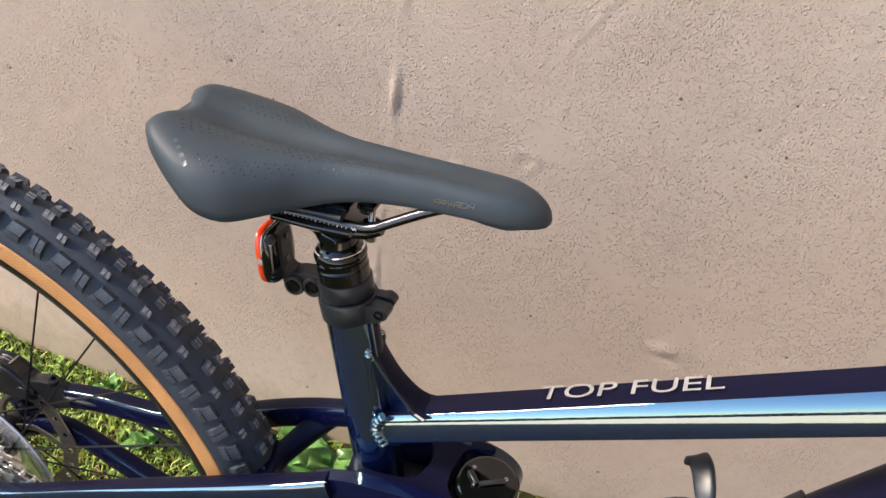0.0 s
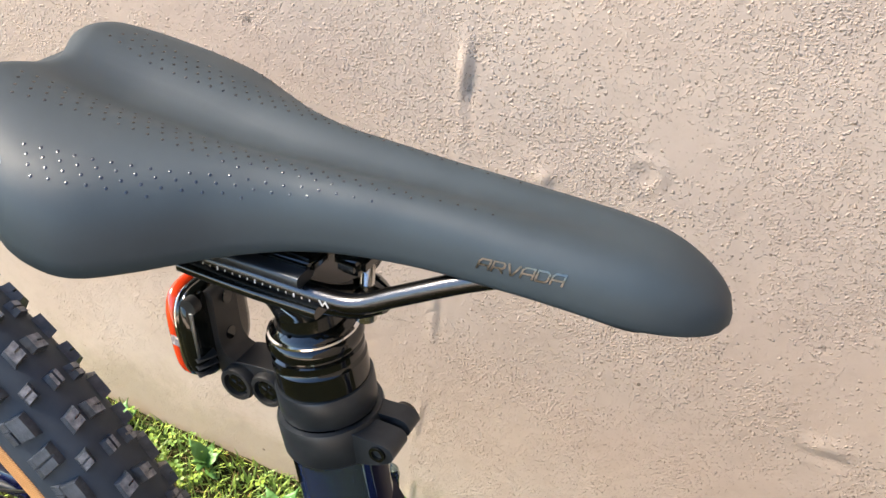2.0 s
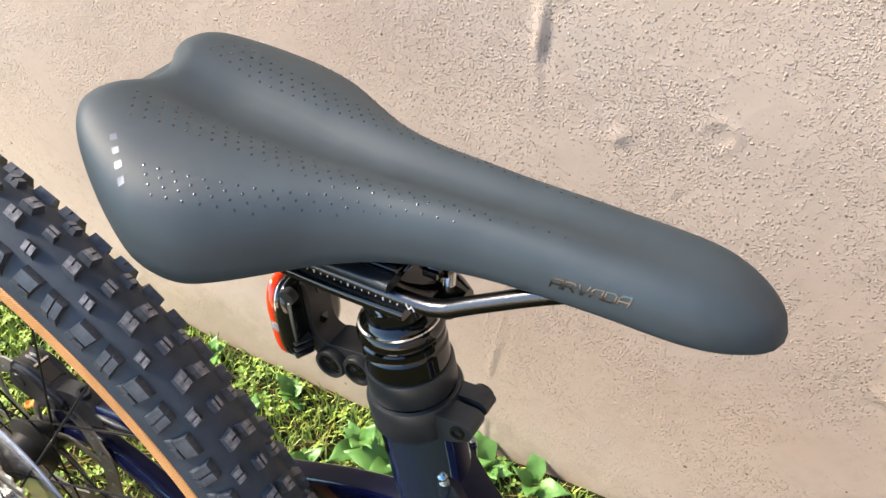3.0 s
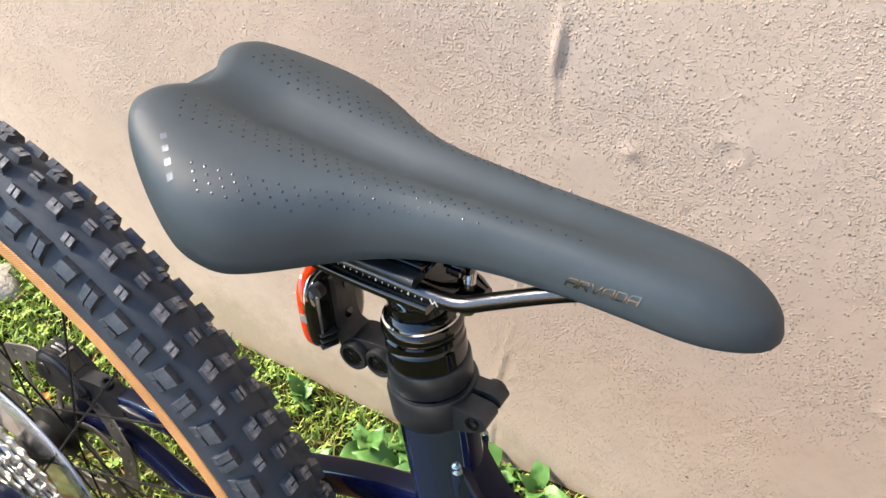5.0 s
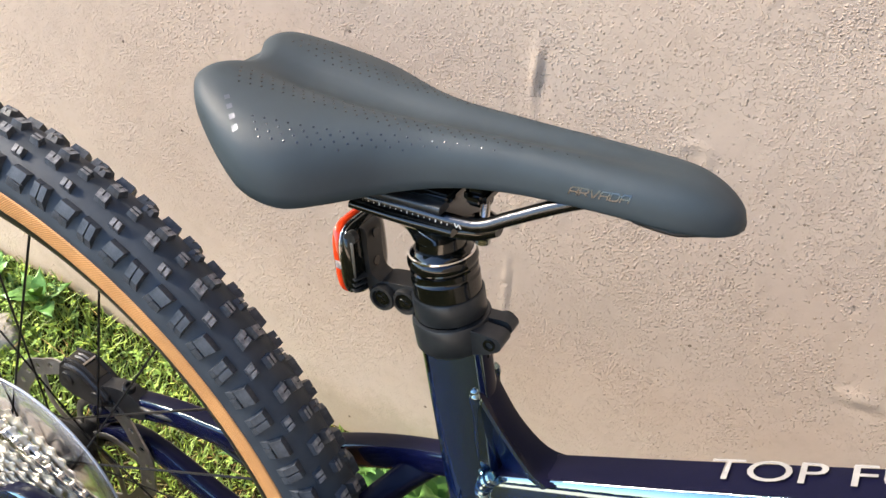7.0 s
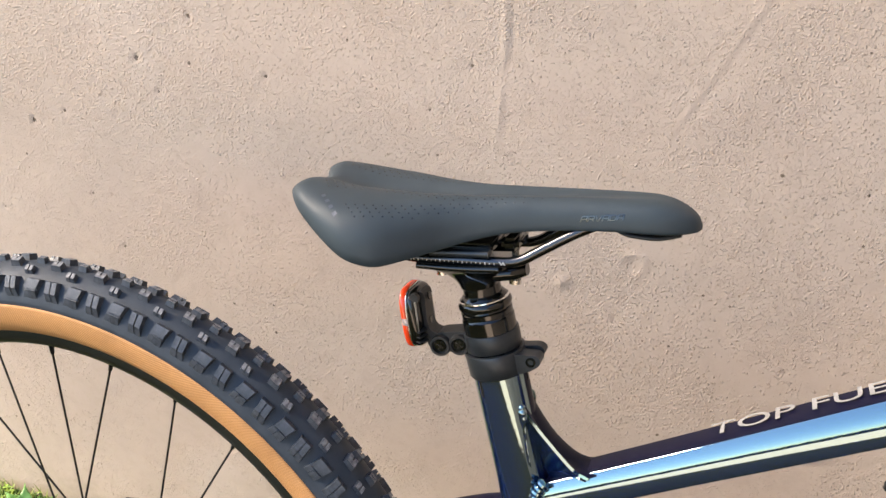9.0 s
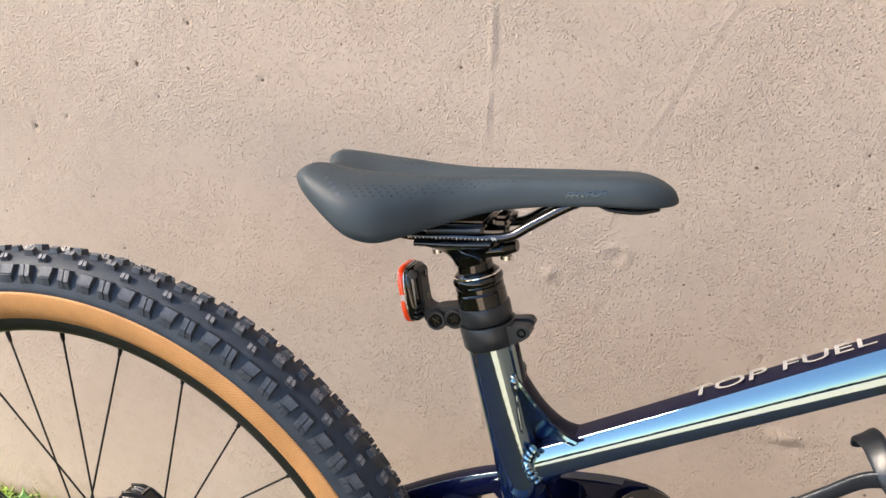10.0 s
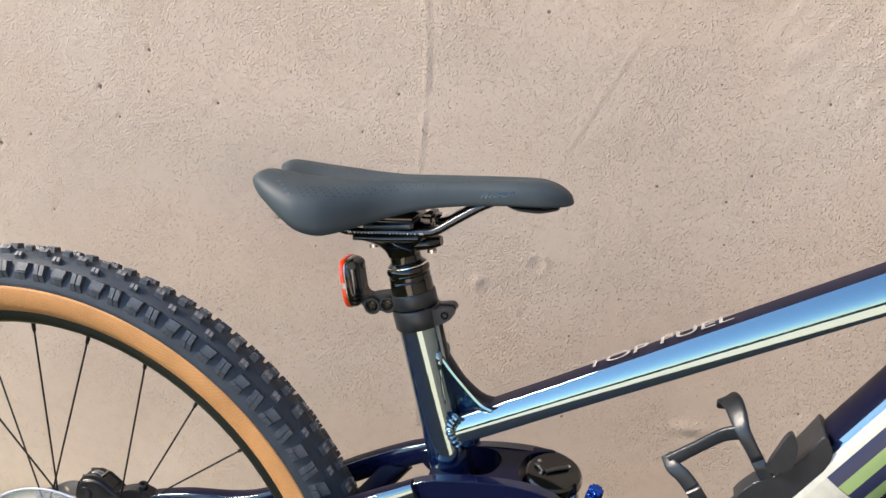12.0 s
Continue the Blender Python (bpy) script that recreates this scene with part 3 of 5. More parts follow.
def build_grass():
    rng = random.Random(11)
    for name, mat, count, label in (("grass", GRASS, 30000, "short mossy green grass along the wall's foot"), ("dry_grass", STRAW, 2600, "dry yellowish straw lying in the grass")):
        verts, faces = [], []
        for _ in range(count):
            x, y = rng.uniform(-1.2, 0.75), WALL_Y - 0.004 - abs(rng.gauss(0, 0.21))
            thick = noise.noise((x * 5, y * 5, 9)) + 0.25
            if y < -0.12 or (thick < 0 and rng.random() < 0.7) or (x > 0.2 and rng.random() < 0.55):
                continue
            z = ground_height(x, y) - 0.003
            lean, way, wide = rng.uniform(0.3, 1.3), rng.uniform(0, 2 * math.pi), rng.uniform(0.0007, 0.0019)
            tall = rng.uniform(0.008, 0.034) * (1.2 if x < -0.3 else 0.8)
            if mat is STRAW:
                lean, tall, wide = 1.5, rng.uniform(0.02, 0.06), wide * 0.8
            dx, dy = math.cos(way), math.sin(way)
            sx, sy = -dy * wide, dx * wide
            b = len(verts)
            for f, w in ((0, 1), (0.55, 0.85), (1, 0.05)):
                px, py, pz = x + dx * tall * lean * f * f * 0.8, y + dy * tall * lean * f * f * 0.8, z + tall * f * (1 - 0.3 * lean * f * 0.5) * (0.25 if mat is STRAW else 1)
                py = min(py, WALL_Y - 0.004)
                verts += [(px - sx * w, py - sy * w, pz), (px + sx * w, py + sy * w, pz)]
            faces += [(b, b + 1, b + 3, b + 2), (b + 2, b + 3, b + 5, b + 4)]
        tagged(new(name, from_lists(name, verts, faces, mat)), label, "grass", kind="stuff")


build_grass()


def build_ground_cover():
    """Small rounded leaves of clover and moss between the blades."""
    rng = random.Random(33)
    verts, faces = [], []
    for _ in range(1700):
        x, y = rng.uniform(-1.1, 0.5), WALL_Y - 0.012 - abs(rng.gauss(0, 0.17))
        if noise.noise((x * 6, y * 6, 4)) < rng.uniform(-0.35, 0.25):
            continue
        z0, way = ground_height(x, y), rng.uniform(0, 6.28)
        tall, size = rng.uniform(0.006, 0.026), rng.uniform(0.003, 0.0068)
        for k in range(3):
            a = way + k * 2.09 + rng.uniform(-0.3, 0.3)
            dx, dy = math.cos(a), math.sin(a)
            tilt = rng.uniform(-0.25, 0.45)
            b = len(verts)
            for f, w, h in ((0.05, 0, 0), (0.45, 0.42, 0.12), (0.95, 0.36, 0.05), (1.15, 0, -0.02), (0.95, -0.36, 0.05), (0.45, -0.42, 0.12), (0.6, 0, 0)):
                verts.append((x + (dx * f - dy * w) * size, min(WALL_Y - 0.005, y + (dy * f + dx * w) * size), z0 + tall + (h + tilt * f) * size))
            faces += [(b, b + 1, b + 6), (b + 1, b + 2, b + 6), (b + 2, b + 3, b + 6), (b + 3, b + 4, b + 6), (b + 4, b + 5, b + 6), (b + 5, b, b + 6)]
    tagged(new("clover", from_lists("clover", verts, faces, CLOVER)), "low bright green clover and moss in the grass", "clover", kind="stuff")


build_ground_cover()


def leaf_mesh(name, long, wide, seed, mat):
    """One arched broad leaf with a sunken midrib and wavy rim, growing along +x from its stalk."""
    rng = random.Random(seed)
    rows, cols = 13, 5
    verts, faces = [], []
    for i in range(rows):
        f = i / (rows - 1)
        half = wide * (math.sin(math.pi * min(1, f * 0.97 + 0.03)) ** 0.75) * (0.55 + 0.75 * f if f < 0.6 else 1.0 - 0.1 * (f - 0.6)) + 0.0006
        for j in range(cols):
            s = (j - 2) / 2
            x = long * (f - 0.15 * abs(s) * f)
            z = long * (0.42 * f - 0.50 * f * f) + abs(s) * half * 0.28 + 0.0009 * math.sin(f * 19 + s * 3 + seed)
            verts.append((x, s * half * (1 + 0.04 * math.sin(f * 15 + seed)), z))
    n = len(verts)
    faces = [(i * cols + j, (i + 1) * cols + j, (i + 1) * cols + j + 1, i * cols + j + 1) for i in range(rows - 1) for j in range(cols - 1)]
    verts += [(x, y, z - 0.0007) for x, y, z in verts[:n]]
    faces += [tuple(n + k for k in reversed(f)) for f in faces[:]]
    return from_lists(name, verts, faces, mat)


def weed(x, y, size, leaves, seed, label):
    rng = random.Random(seed)
    root = new("weed")
    root.matrix_basis = pose(x, y, ground_height(x, y) - 0.004)
    for k in range(leaves):
        long = size * rng.uniform(0.6, 1.1)
        ob = piece("leaf", leaf_mesh("leaf", long, long * rng.uniform(0.17, 0.25), seed * 20 + k, LEAF), root)
        ob.matrix_basis = pose(0, 0, 0.002 * k, rng.uniform(-12, 12), -rng.uniform(12, 68), 360 * k / leaves + rng.uniform(-25, 25))
    stem = tube("stem", [(0, 0, -0.01), (0.001, 0, 0.006), (0, 0.001, size * 0.15)], (size * 0.03, size * 0.03), LEAF, root, n=8)
    tagged(root, label, "weed", group="weeds along the wall")


for x, y, size, leaves, seed, label in (
        (0.150, 0.335, 0.060, 12, 1, "broad-leaved green weed rosette at the wall's foot"),
        (0.205, 0.355, 0.070, 12, 2, "large broad-leaved green weed behind the seat tube"),
        (0.208, 0.330, 0.105, 4, 14, "tall green weed with broad upright leaves by the wall"),
        (0.265, 0.330, 0.090, 8, 10, "large bright green weed below the bicycle's frame"),
        (0.315, 0.365, 0.070, 6, 3, "long-leaved green weed against the wall"),
        (0.375, 0.370, 0.075, 4, 11, "thin long-leaved green weed against the wall"),
        (0.020, 0.360, 0.045, 6, 4, "small green weed at the wall's foot"),
        (-0.012, 0.300, 0.050, 7, 5, "small trefoil-like green weed in the grass"),
        (-0.450, 0.350, 0.065, 8, 6, "leafy bright green weed in the grass"),
        (-0.545, 0.355, 0.070, 9, 7, "leafy bright green weed by a stone"),
        (-0.620, 0.340, 0.060, 8, 12, "leafy bright green weed close to the wall"),
        (-0.118, 0.365, 0.050, 6, 8, "small green weed at the wall's foot"),
        (0.092, 0.290, 0.045, 6, 9, "small green weed in the grass")):
    weed(x, y, size, leaves, seed, label)


def stone(x, y, size, seed, label):
    bm = bmesh.new()
    bmesh.ops.create_icosphere(bm, subdivisions=3, radius=size)
    for v in bm.verts:
        f = 1 + 0.35 * noise.noise(v.co * (1.3 / size) + Vector((seed, 0, 0))) + 0.1 * noise.noise(v.co * (4 / size))
        v.co = Vector((v.co.x * 1.3, v.co.y, v.co.z * 0.75)) * f
    ob = part("stone", bm, STONE, None)
    ob.location = (x, y, ground_height(x, y) + size * 0.25)
    tagged(ob, label, "stone")


stone(-0.475, 0.284, 0.03, 2, "rounded grey stone lying in the grass")


def flower(x, y):
    """A small orange flower head on a thin stalk."""
    root = new("flower")
    root.matrix_basis = pose(x, y, ground_height(x, y))
    tube("stem", [(0, 0, -0.005), (0.002, 0.001, 0.02), (0.001, 0, 0.040)], (0.0009, 0.0009), LEAF, root, n=6)
    for k in range(9):
        me = leaf_mesh("petal", 0.0085, 0.0026, 90 + k, PETAL)
        piece("petal", me, root).matrix_basis = pose(0.001, 0, 0.040, 0, -25, 40 * k)
    lathe("flower_heart", [(-0.001, 0.0), (-0.001, 0.0022), (0.0010, 0.0018), (0.0016, 0.0)], (0.001, 0, 0.041), (0, 0, 1), STRAW, root, n=10, caps=False)
    tagged(root, "small orange flower standing in the grass", "flower")


flower(-0.268, 0.172)

# ---- the bicycle: own axes x ahead, y towards the wall, z up; it leans on the wall ----
LEAN_ON_WALL = Matrix(((0.99439, 0.0499, -0.09325, 0.0345), (-0.04225, 0.99571, 0.08227, -0.03044), (0.09696, -0.07787, 0.99224, 0.00287), (0, 0, 0, 1)))
bicycle = new("bicycle")
bicycle.matrix_basis = LEAN_ON_WALL
tagged(bicycle, "dark blue full-suspension mountain bicycle leaning beside a wall", "bicycle")
AXLE = Vector((0.007, 0, 0.374))


def revolve(section, steps, closed=True):
    """A ring round the rear axle from (radius, y) points."""
    rings = []
    for i in range(steps):
        th = 2 * math.pi * i / steps
        rings.append([(AXLE.x + r * math.cos(th), y, AXLE.z + r * math.sin(th)) for r, y in section])
    rings.append(rings[0])
    n = len(section)
    verts = [p for r in rings[:-1] for p in r]
    faces = []
    for i in range(steps):
        k = (i + 1) % steps
        for j in range(n if closed else n - 1):
            l = (j + 1) % n
            faces.append((i * n + j, k * n + j, k * n + l, i * n + l))
    return verts, faces


TYRE_MID, TYRE_HALF, TYRE_TALL = 0.3345, 0.0280, 0.0332


def tyre_y(r):
    """Half width of the tyre's casing at radius r."""
    return TYRE_HALF * math.sqrt(max(0.0, 1 - ((r - TYRE_MID) / TYRE_TALL) ** 2))


def tread_point(y):
    """Radius of the casing under the tread at y, and the slope angle of its surface there."""
    f = max(-0.98, min(0.98, y / TYRE_HALF))
    r = TYRE_MID + TYRE_TALL * math.sqrt(1 - f * f)
    return r, math.atan2(f / TYRE_HALF, math.sqrt(1 - f * f) / TYRE_TALL)


tread = [(TYRE_MID + TYRE_TALL * math.sin(a), -TYRE_HALF * math.cos(a)) for a in np.linspace(math.asin((0.3375 - TYRE_MID) / TYRE_TALL), math.pi - math.asin((0.3375 - TYRE_MID) / TYRE_TALL), 22)]
inner = [(r - 0.002, y * 0.93) for r, y in reversed(tread)]
tyre = piece("rear_tyre", from_lists("rear_tyre", *revolve(tread + inner, 200), RUBBER), bicycle, "black knobbly tyre with tan sidewalls")
for sign in (-1, 1):
    side = [(r, sign * (tyre_y(r) if r > 0.316 else np.interp(r, (0.3088, 0.316), (0.0163, tyre_y(0.316))))) for r in np.linspace(0.3088, 0.3383, 12)]
    back = [(r, y - sign * 0.0015) for r, y in reversed(side)]
    shift = [(r, y + sign * 0.0004) for r, y in side] + back
    piece("sidewall", from_lists("sidewall", *revolve(shift, 200), TAN), tyre, "tan sidewall with fine slanting threads")


def knob_mesh(name, long, wide, tall, taper, slit, skew, out=0, ramp_by=0.0052, worn=False):
    """A tread block: x round the wheel, y across, z outwards, cut by a slit (0: none, 1: across, 2: stepped, 3: along); out: side that slopes down to the casing."""
    verts, faces = [], []

    def prism(x0, x1, y0, y1, z):
        b = len(verts)
        lo = (ramp_by if out < 0 else taper) if y0 == -wide / 2 else 0
        hi = (ramp_by if out > 0 else taper) if y1 == wide / 2 else 0
        fx, bx = (taper if x0 == -long / 2 else 0), (taper if x1 == long / 2 else 0)
        for h, k in ((-0.002, 0.0), (z, 1.0)):
            for x, y in ((x0 + fx * k, y0 + lo * k), (x1 - bx * k, y0 + lo * k), (x1 - bx * k, y1 - hi * k), (x0 + fx * k, y1 - hi * k)):
                verts.append((x + skew * y, y, h))
        for f in ((4, 5, 6, 7), (0, 1, 5, 4), (1, 2, 6, 5), (2, 3, 7, 6), (3, 0, 4, 7)):
            faces.append(tuple(b + i for i in f))

    L, W, g = long / 2, wide / 2, 0.0006
    if slit == 0:
        prism(-L, L, -W, W, tall)
    elif slit == 1:
        prism(-L, -g, -W, W, tall)
        prism(g, L, -W, W, tall)
        prism(-g, g, -W, W, tall * 0.5)
    elif slit == 3:
        prism(-L, L, -W, -g, tall)
        prism(-L, L, g, W, tall)
        prism(-L, L, -g, g, tall * 0.5)
    elif slit == 4:
        prism(-L, L, -W, -W * 0.05, tall)
        prism(-L, -g, -W * 0.05, W, tall)
        prism(g, L, -W * 0.05, W, tall)
        prism(-g, g, -W * 0.05, W, tall * 0.45)
    else:
        s = -1 if out < 0 else 1
        a, b = sorted((s * W, s * W * 0.1))
        prism(-L, L * 0.15, a, b, tall)
        prism(L * 0.15 + g, L, a, b, tall * 0.72)
        a, b = sorted((s * W * 0.1 - s * 2 * g, -s * W))
        prism(-L, L, a, b, tall)
        a, b = sorted((s * W * 0.1, s * W * 0.1 - s * 2 * g))
        prism(-L, L, a, b, tall * 0.5)
    me = from_lists(name, verts, faces, KNOB, False)
    if worn:
        me.materials.append(WORN)
        for i, q in enumerate(me.polygons):
            q.material_index = 1 if i % 5 == 0 else 0
    return me


KNOBS = {"centre_l": knob_mesh("centre_knob", 0.0108, 0.0090, 0.0048, 0.0011, 4, 0.22, worn=True), "centre_r": knob_mesh("centre_knob", 0.0104, 0.0088, 0.0048, 0.0011, 4, -0.22, worn=True),
         "small": knob_mesh("centre_knob", 0.0092, 0.0074, 0.0045, 0.0011, 3, 0.1, worn=True)}
for tag, way in (("n", -1), ("f", 1)):
    KNOBS["bar_" + tag] = knob_mesh("side_knob", 0.0126, 0.0184, 0.0043, 0.0009, 1, way * -0.12, way, 0.0078)
    KNOBS["step_" + tag] = knob_mesh("side_knob", 0.0142, 0.0184, 0.0040, 0.0009, 2, way * 0.18, way, 0.0078)
    KNOBS["mid_" + tag] = knob_mesh("transition_knob", 0.0096, 0.0080, 0.0040, 0.0011, 1, way * -0.2, way, 0.0016, True)
PERIODS = 54


def knob_place(th, y):
    r, slope = tread_point(y)
    m = Matrix.Translation(AXLE) @ Matrix.Rotation(-th, 4, "Y") @ Matrix.Translation((r, y, 0))
    # local z outwards, x round the wheel
    basis = Matrix(((0, 0, 1, 0), (0, 1, 0, 0), (1, 0, 0, 0), (0, 0, 0, 1)))
    return m @ Matrix.Rotation(slope, 4, "Z") @ basis


def tread_layout(k):
    step = 2 * math.pi / PERIODS
    th = step * k + radians(5.87)
    rows = [("step_n", 0.0, -0.0232), ("bar_n", 0.5, -0.0232), ("mid_n", 0.76, -0.0122), ("small", 0.80, 0.0004), ("centre_l", 0.30, -0.0053), ("centre_r", 0.33, 0.0053),
            ("mid_f", 0.86, 0.0125), ("step_f", 0.16, 0.0232), ("bar_f", 0.66, 0.0232)]
    return [(kind, th - step * f, y) for kind, f, y in rows]


def build_knobs():
    rest_v, rest_f = [], []
    for k in range(PERIODS):
        deg = 360 * k / PERIODS
        near = deg < 128 or deg > 346
        for kind, th, y in tread_layout(k):
            m = knob_place(th, y)
            if near:
                ob = piece(KNOBS[kind].name.split(".")[0], KNOBS[kind], tyre)
                ob.matrix_basis = m
            else:
                b = len(rest_v)
                rest_v += [m @ v.co for v in KNOBS[kind].vertices]
                rest_f += [tuple(b + i for i in p.vertices) for p in KNOBS[kind].polygons]
    ob = piece("far_knobs", from_lists("far_knobs", rest_v, rest_f, KNOB, False), tyre)
    ob["kind"] = "stuff"


# rim, spokes and hub
section = [(0.3100, -0.0172), (0.3100, -0.0145), (0.3040, -0.0135), (0.3040, 0.0135), (0.3100, 0.0145), (0.3100, 0.0172), (0.3045, 0.0176), (0.2985, 0.0155), (0.2940, 0.0085), (0.2928, 0.0), (0.2940, -0.0085), (0.2985, -0.0155), (0.3045, -0.0176)]
rim = piece("rim", from_lists("rim", *revolve(section, 160), RIM), bicycle, "matt black rim")
sharpen(rim, 50)
FIRST, PITCH = 88.6, 360 / 28
for k in range(28):
    th = radians(FIRST - PITCH * k)
    near = k % 2 == 1
    sign = 1 if (k // 2) % 2 == 0 else -1
    fl, fy = 0.027, (-0.024 if near else 0.030)
    ha = th + sign * radians(78)
    a = Vector((AXLE.x + 0.2928 * math.cos(th), 0.0, AXLE.z + 0.2928 * math.sin(th)))
    b = Vector((AXLE.x + fl * math.cos(ha), fy, AXLE.z + fl * math.sin(ha)))
    way = (b - a).normalized()
    lathe("nipple", [(-0.004, 0.0023), (0.006, 0.0021), (0.0115, 0.0017)], a, way, SPOKE, rim, n=8)
    lathe("spoke", [(0.010, 0.0010), ((b - a).length, 0.0010)], a, way, SPOKE, rim, n=6)
hub = lathe("rear_hub", [(-0.066, 0.0), (-0.066, 0.010), (-0.052, 0.012), (-0.030, 0.017), (-0.029, 0.0285), (-0.025, 0.0285), (-0.022, 0.018), (0.0, 0.015), (0.022, 0.018), (0.027, 0.0285), (0.031, 0.0285), (0.033, 0.020), (0.046, 0.019), (0.048, 0.012), (0.066, 0.011), (0.066, 0.0)],
            AXLE, (0, 1, 0), MATT_BLACK, bicycle, "black rear hub", caps=False)

# brake disc with arms and slots
def rotor_outline(r, wave, count):
    return [((r + wave * math.sin(12 * t)) * math.cos(t), 0.37 + (r + wave * math.sin(12 * t)) * math.sin(t)) for t in np.linspace(0, 2 * math.pi, count, endpoint=False)]


holes = []
for k in range(24):
    t = 2 * math.pi * k / 24
    c = (0.0815 * math.cos(t), 0.37 + 0.0815 * math.sin(t))
    holes.append([(c[0] + 0.0034 * math.cos(u), c[1] + 0.0034 * math.sin(u)) for u in np.linspace(0, 2 * math.pi, 8, endpoint=False)])
rotor = slab("brake_disc", rotor_outline(0.0895, 0.0012, 144), 0.0395, 0.0413, ROTOR, bicycle, "slotted steel brake disc", 0, [rotor_outline(0.072, 0.001, 96), *holes])
for k in range(6):
    t = 2 * math.pi * k / 6
    p = [(0.018 * math.cos(t + 0.5), 0.0404, 0.37 + 0.018 * math.sin(t + 0.5)), (0.045 * math.cos(t + 0.35), 0.0404, 0.37 + 0.045 * math.sin(t + 0.35)), (0.074 * math.cos(t), 0.0404, 0.37 + 0.074 * math.sin(t))]
    tube("disc_arm", p, (0.0009, 0.004), ROTOR, rotor, n=8, power=4, count=7)

rotor.location = (0.007, 0, 0.004)
# brake caliper on the far stay
caliper = slab("brake_caliper", [(-0.002, 0.4470), (0.004, 0.4640), (0.011, 0.4715), (0.026, 0.4725), (0.036, 0.4690), (0.052, 0.4560), (0.064, 0.4470), (0.062, 0.4380), (0.044, 0.4310), (0.016, 0.4330), (0.002, 0.4390)], 0.0335, 0.0605, CALIPER, bicycle, "black brake caliper over the disc", 0.005)
slab("pad_slot", [(0.012, 0.460), (0.0125, 0.4728), (0.026, 0.4738), (0.0365, 0.4702), (0.047, 0.4612), (0.046, 0.455)], 0.0405, 0.0535, GLOSS_BLACK, caliper, "dark pad slot", 0.0004)
for y in (0.0395, 0.0545):
    slab("slot_rim", [(0.010, 0.460), (0.0105, 0.4738), (0.026, 0.4752), (0.0375, 0.4714), (0.049, 0.4616), (0.048, 0.455)], y - 0.0011, y + 0.0011, CALIPER, caliper, "", 0.0006)
for y in (0.0452, 0.0490):
    slab("brake_pad", [(0.018, 0.462), (0.0185, 0.4748), (0.024, 0.4756), (0.031, 0.4738), (0.032, 0.462)], y - 0.0007, y + 0.0007, ROTOR, caliper, "", 0.0003)
lathe("pad_pin", [(-0.0070, 0.0), (-0.0070, 0.0011), (0.0070, 0.0011), (0.0070, 0.0)], (0.034, 0.0470, 0.4735), (0, 1, 0), STEEL, caliper, "bright pad pin", 10, False)
for x, z in ((0.010, 0.455), (0.044, 0.446)):
    lathe("caliper_cap", [(0.0, 0.0), (0.0, 0.0075), (0.0014, 0.0070), (0.0016, 0.0040), (0.0008, 0.0)], (x + 0.006, 0.0337, z), (0, -1, 0), CALIPER, caliper, "", 20, False)
for x, y, z, r in ((0.069, 0.047, 0.449, 0.0062), (0.082, 0.045, 0.458, 0.0058)):
    lathe("caliper_bolt", [(-0.016, r * 0.8), (-0.004, r), (0.003, r), (0.0042, r * 0.85), (0.0042, r * 0.5), (0.001, r * 0.45), (0.001, 0)], (x, y, z + 0.006), (0.25, -0.1, 1), CALIPER, caliper, n=16, caps=False)
slab("caliper_mount", smooth_outline([(0.048, 0.452), (0.062, 0.460), (0.084, 0.462), (0.100, 0.450), (0.096, 0.436), (0.066, 0.434)], 36), 0.0400, 0.0540, CALIPER, caliper, "black mounting lug", 0.004)
tube("brake_hose", [(0.080, 0.045, 0.447), (0.115, 0.040, 0.452), (0.16, 0.048, 0.445), (0.26, 0.052, 0.40), (0.36, 0.05, 0.36)], (0.0025, 0.0025), MATT_BLACK, caliper, "thin black hose", 8, count=24)

# cassette with clear spoke guard and chain
cassette = new("cassette")
cassette.parent = bicycle
cassette.location = (0.007, 0, 0.004)
cassette["label"] = "wide-range silver cassette of stepped sprockets"


def sprocket(teeth, r, y, mat):
    out, n = [], teeth * 6
    for k in range(n):
        f = (k % 6) / 6
        rr = r + (0.0022 if f in (0, 1 / 6) else -0.0024 if f >= 0.5 else 0.0)
        t = 2 * math.pi * k / n
        out.append((rr * math.cos(t), 0.37 + rr * math.sin(t)))
    hole_r = max(0.014, r - 0.016)
    hole = [(hole_r * math.cos(t), 0.37 + hole_r * math.sin(t)) for t in np.linspace(0, 2 * math.pi, 48, endpoint=False)]
    return slab("sprocket", out, y - 0.0009, y + 0.0009, mat, cassette, "", 0, [hole])


TEETH = (51, 45, 39, 33, 28, 24, 21, 18, 16, 14, 12, 10)
for k, teeth in enumerate(TEETH):
    sprocket(teeth, teeth * 0.0127 / (2 * math.pi), -0.0325 - 0.0031 * k, NICKEL)
for k in range(6):
    t = 2 * math.pi * k / 6 + 0.3
    tube("spider_arm", [(0.018 * math.cos(t), -0.030, 0.37 + 0.018 * math.sin(t)), (0.055 * math.cos(t + 0.15), -0.034, 0.37 + 0.055 * math.sin(t + 0.15)), (0.093 * math.cos(t + 0.2), -0.0325, 0.37 + 0.093 * math.sin(t + 0.2))], (0.0015, 0.005), MATT_BLACK, cassette, "", 8, 4, count=8)
lathe("freehub_body", [(-0.065, 0.0), (-0.065, 0.015), (-0.018, 0.017), (-0.018, 0.0)], (0, 0, 0.37), (0, 1, 0), MATT_BLACK, cassette, n=24, caps=False)
guard_section = [(0.1125, -0.0158), (0.1135, -0.0165), (0.1125, -0.0172), (0.060, -0.0166), (0.060, -0.0152), (0.1115, -0.0158)]
guard = piece("spoke_guard", from_lists("spoke_guard", *revolve(guard_section, 96), CLEAR), bicycle, "clear plastic spoke guard disc")
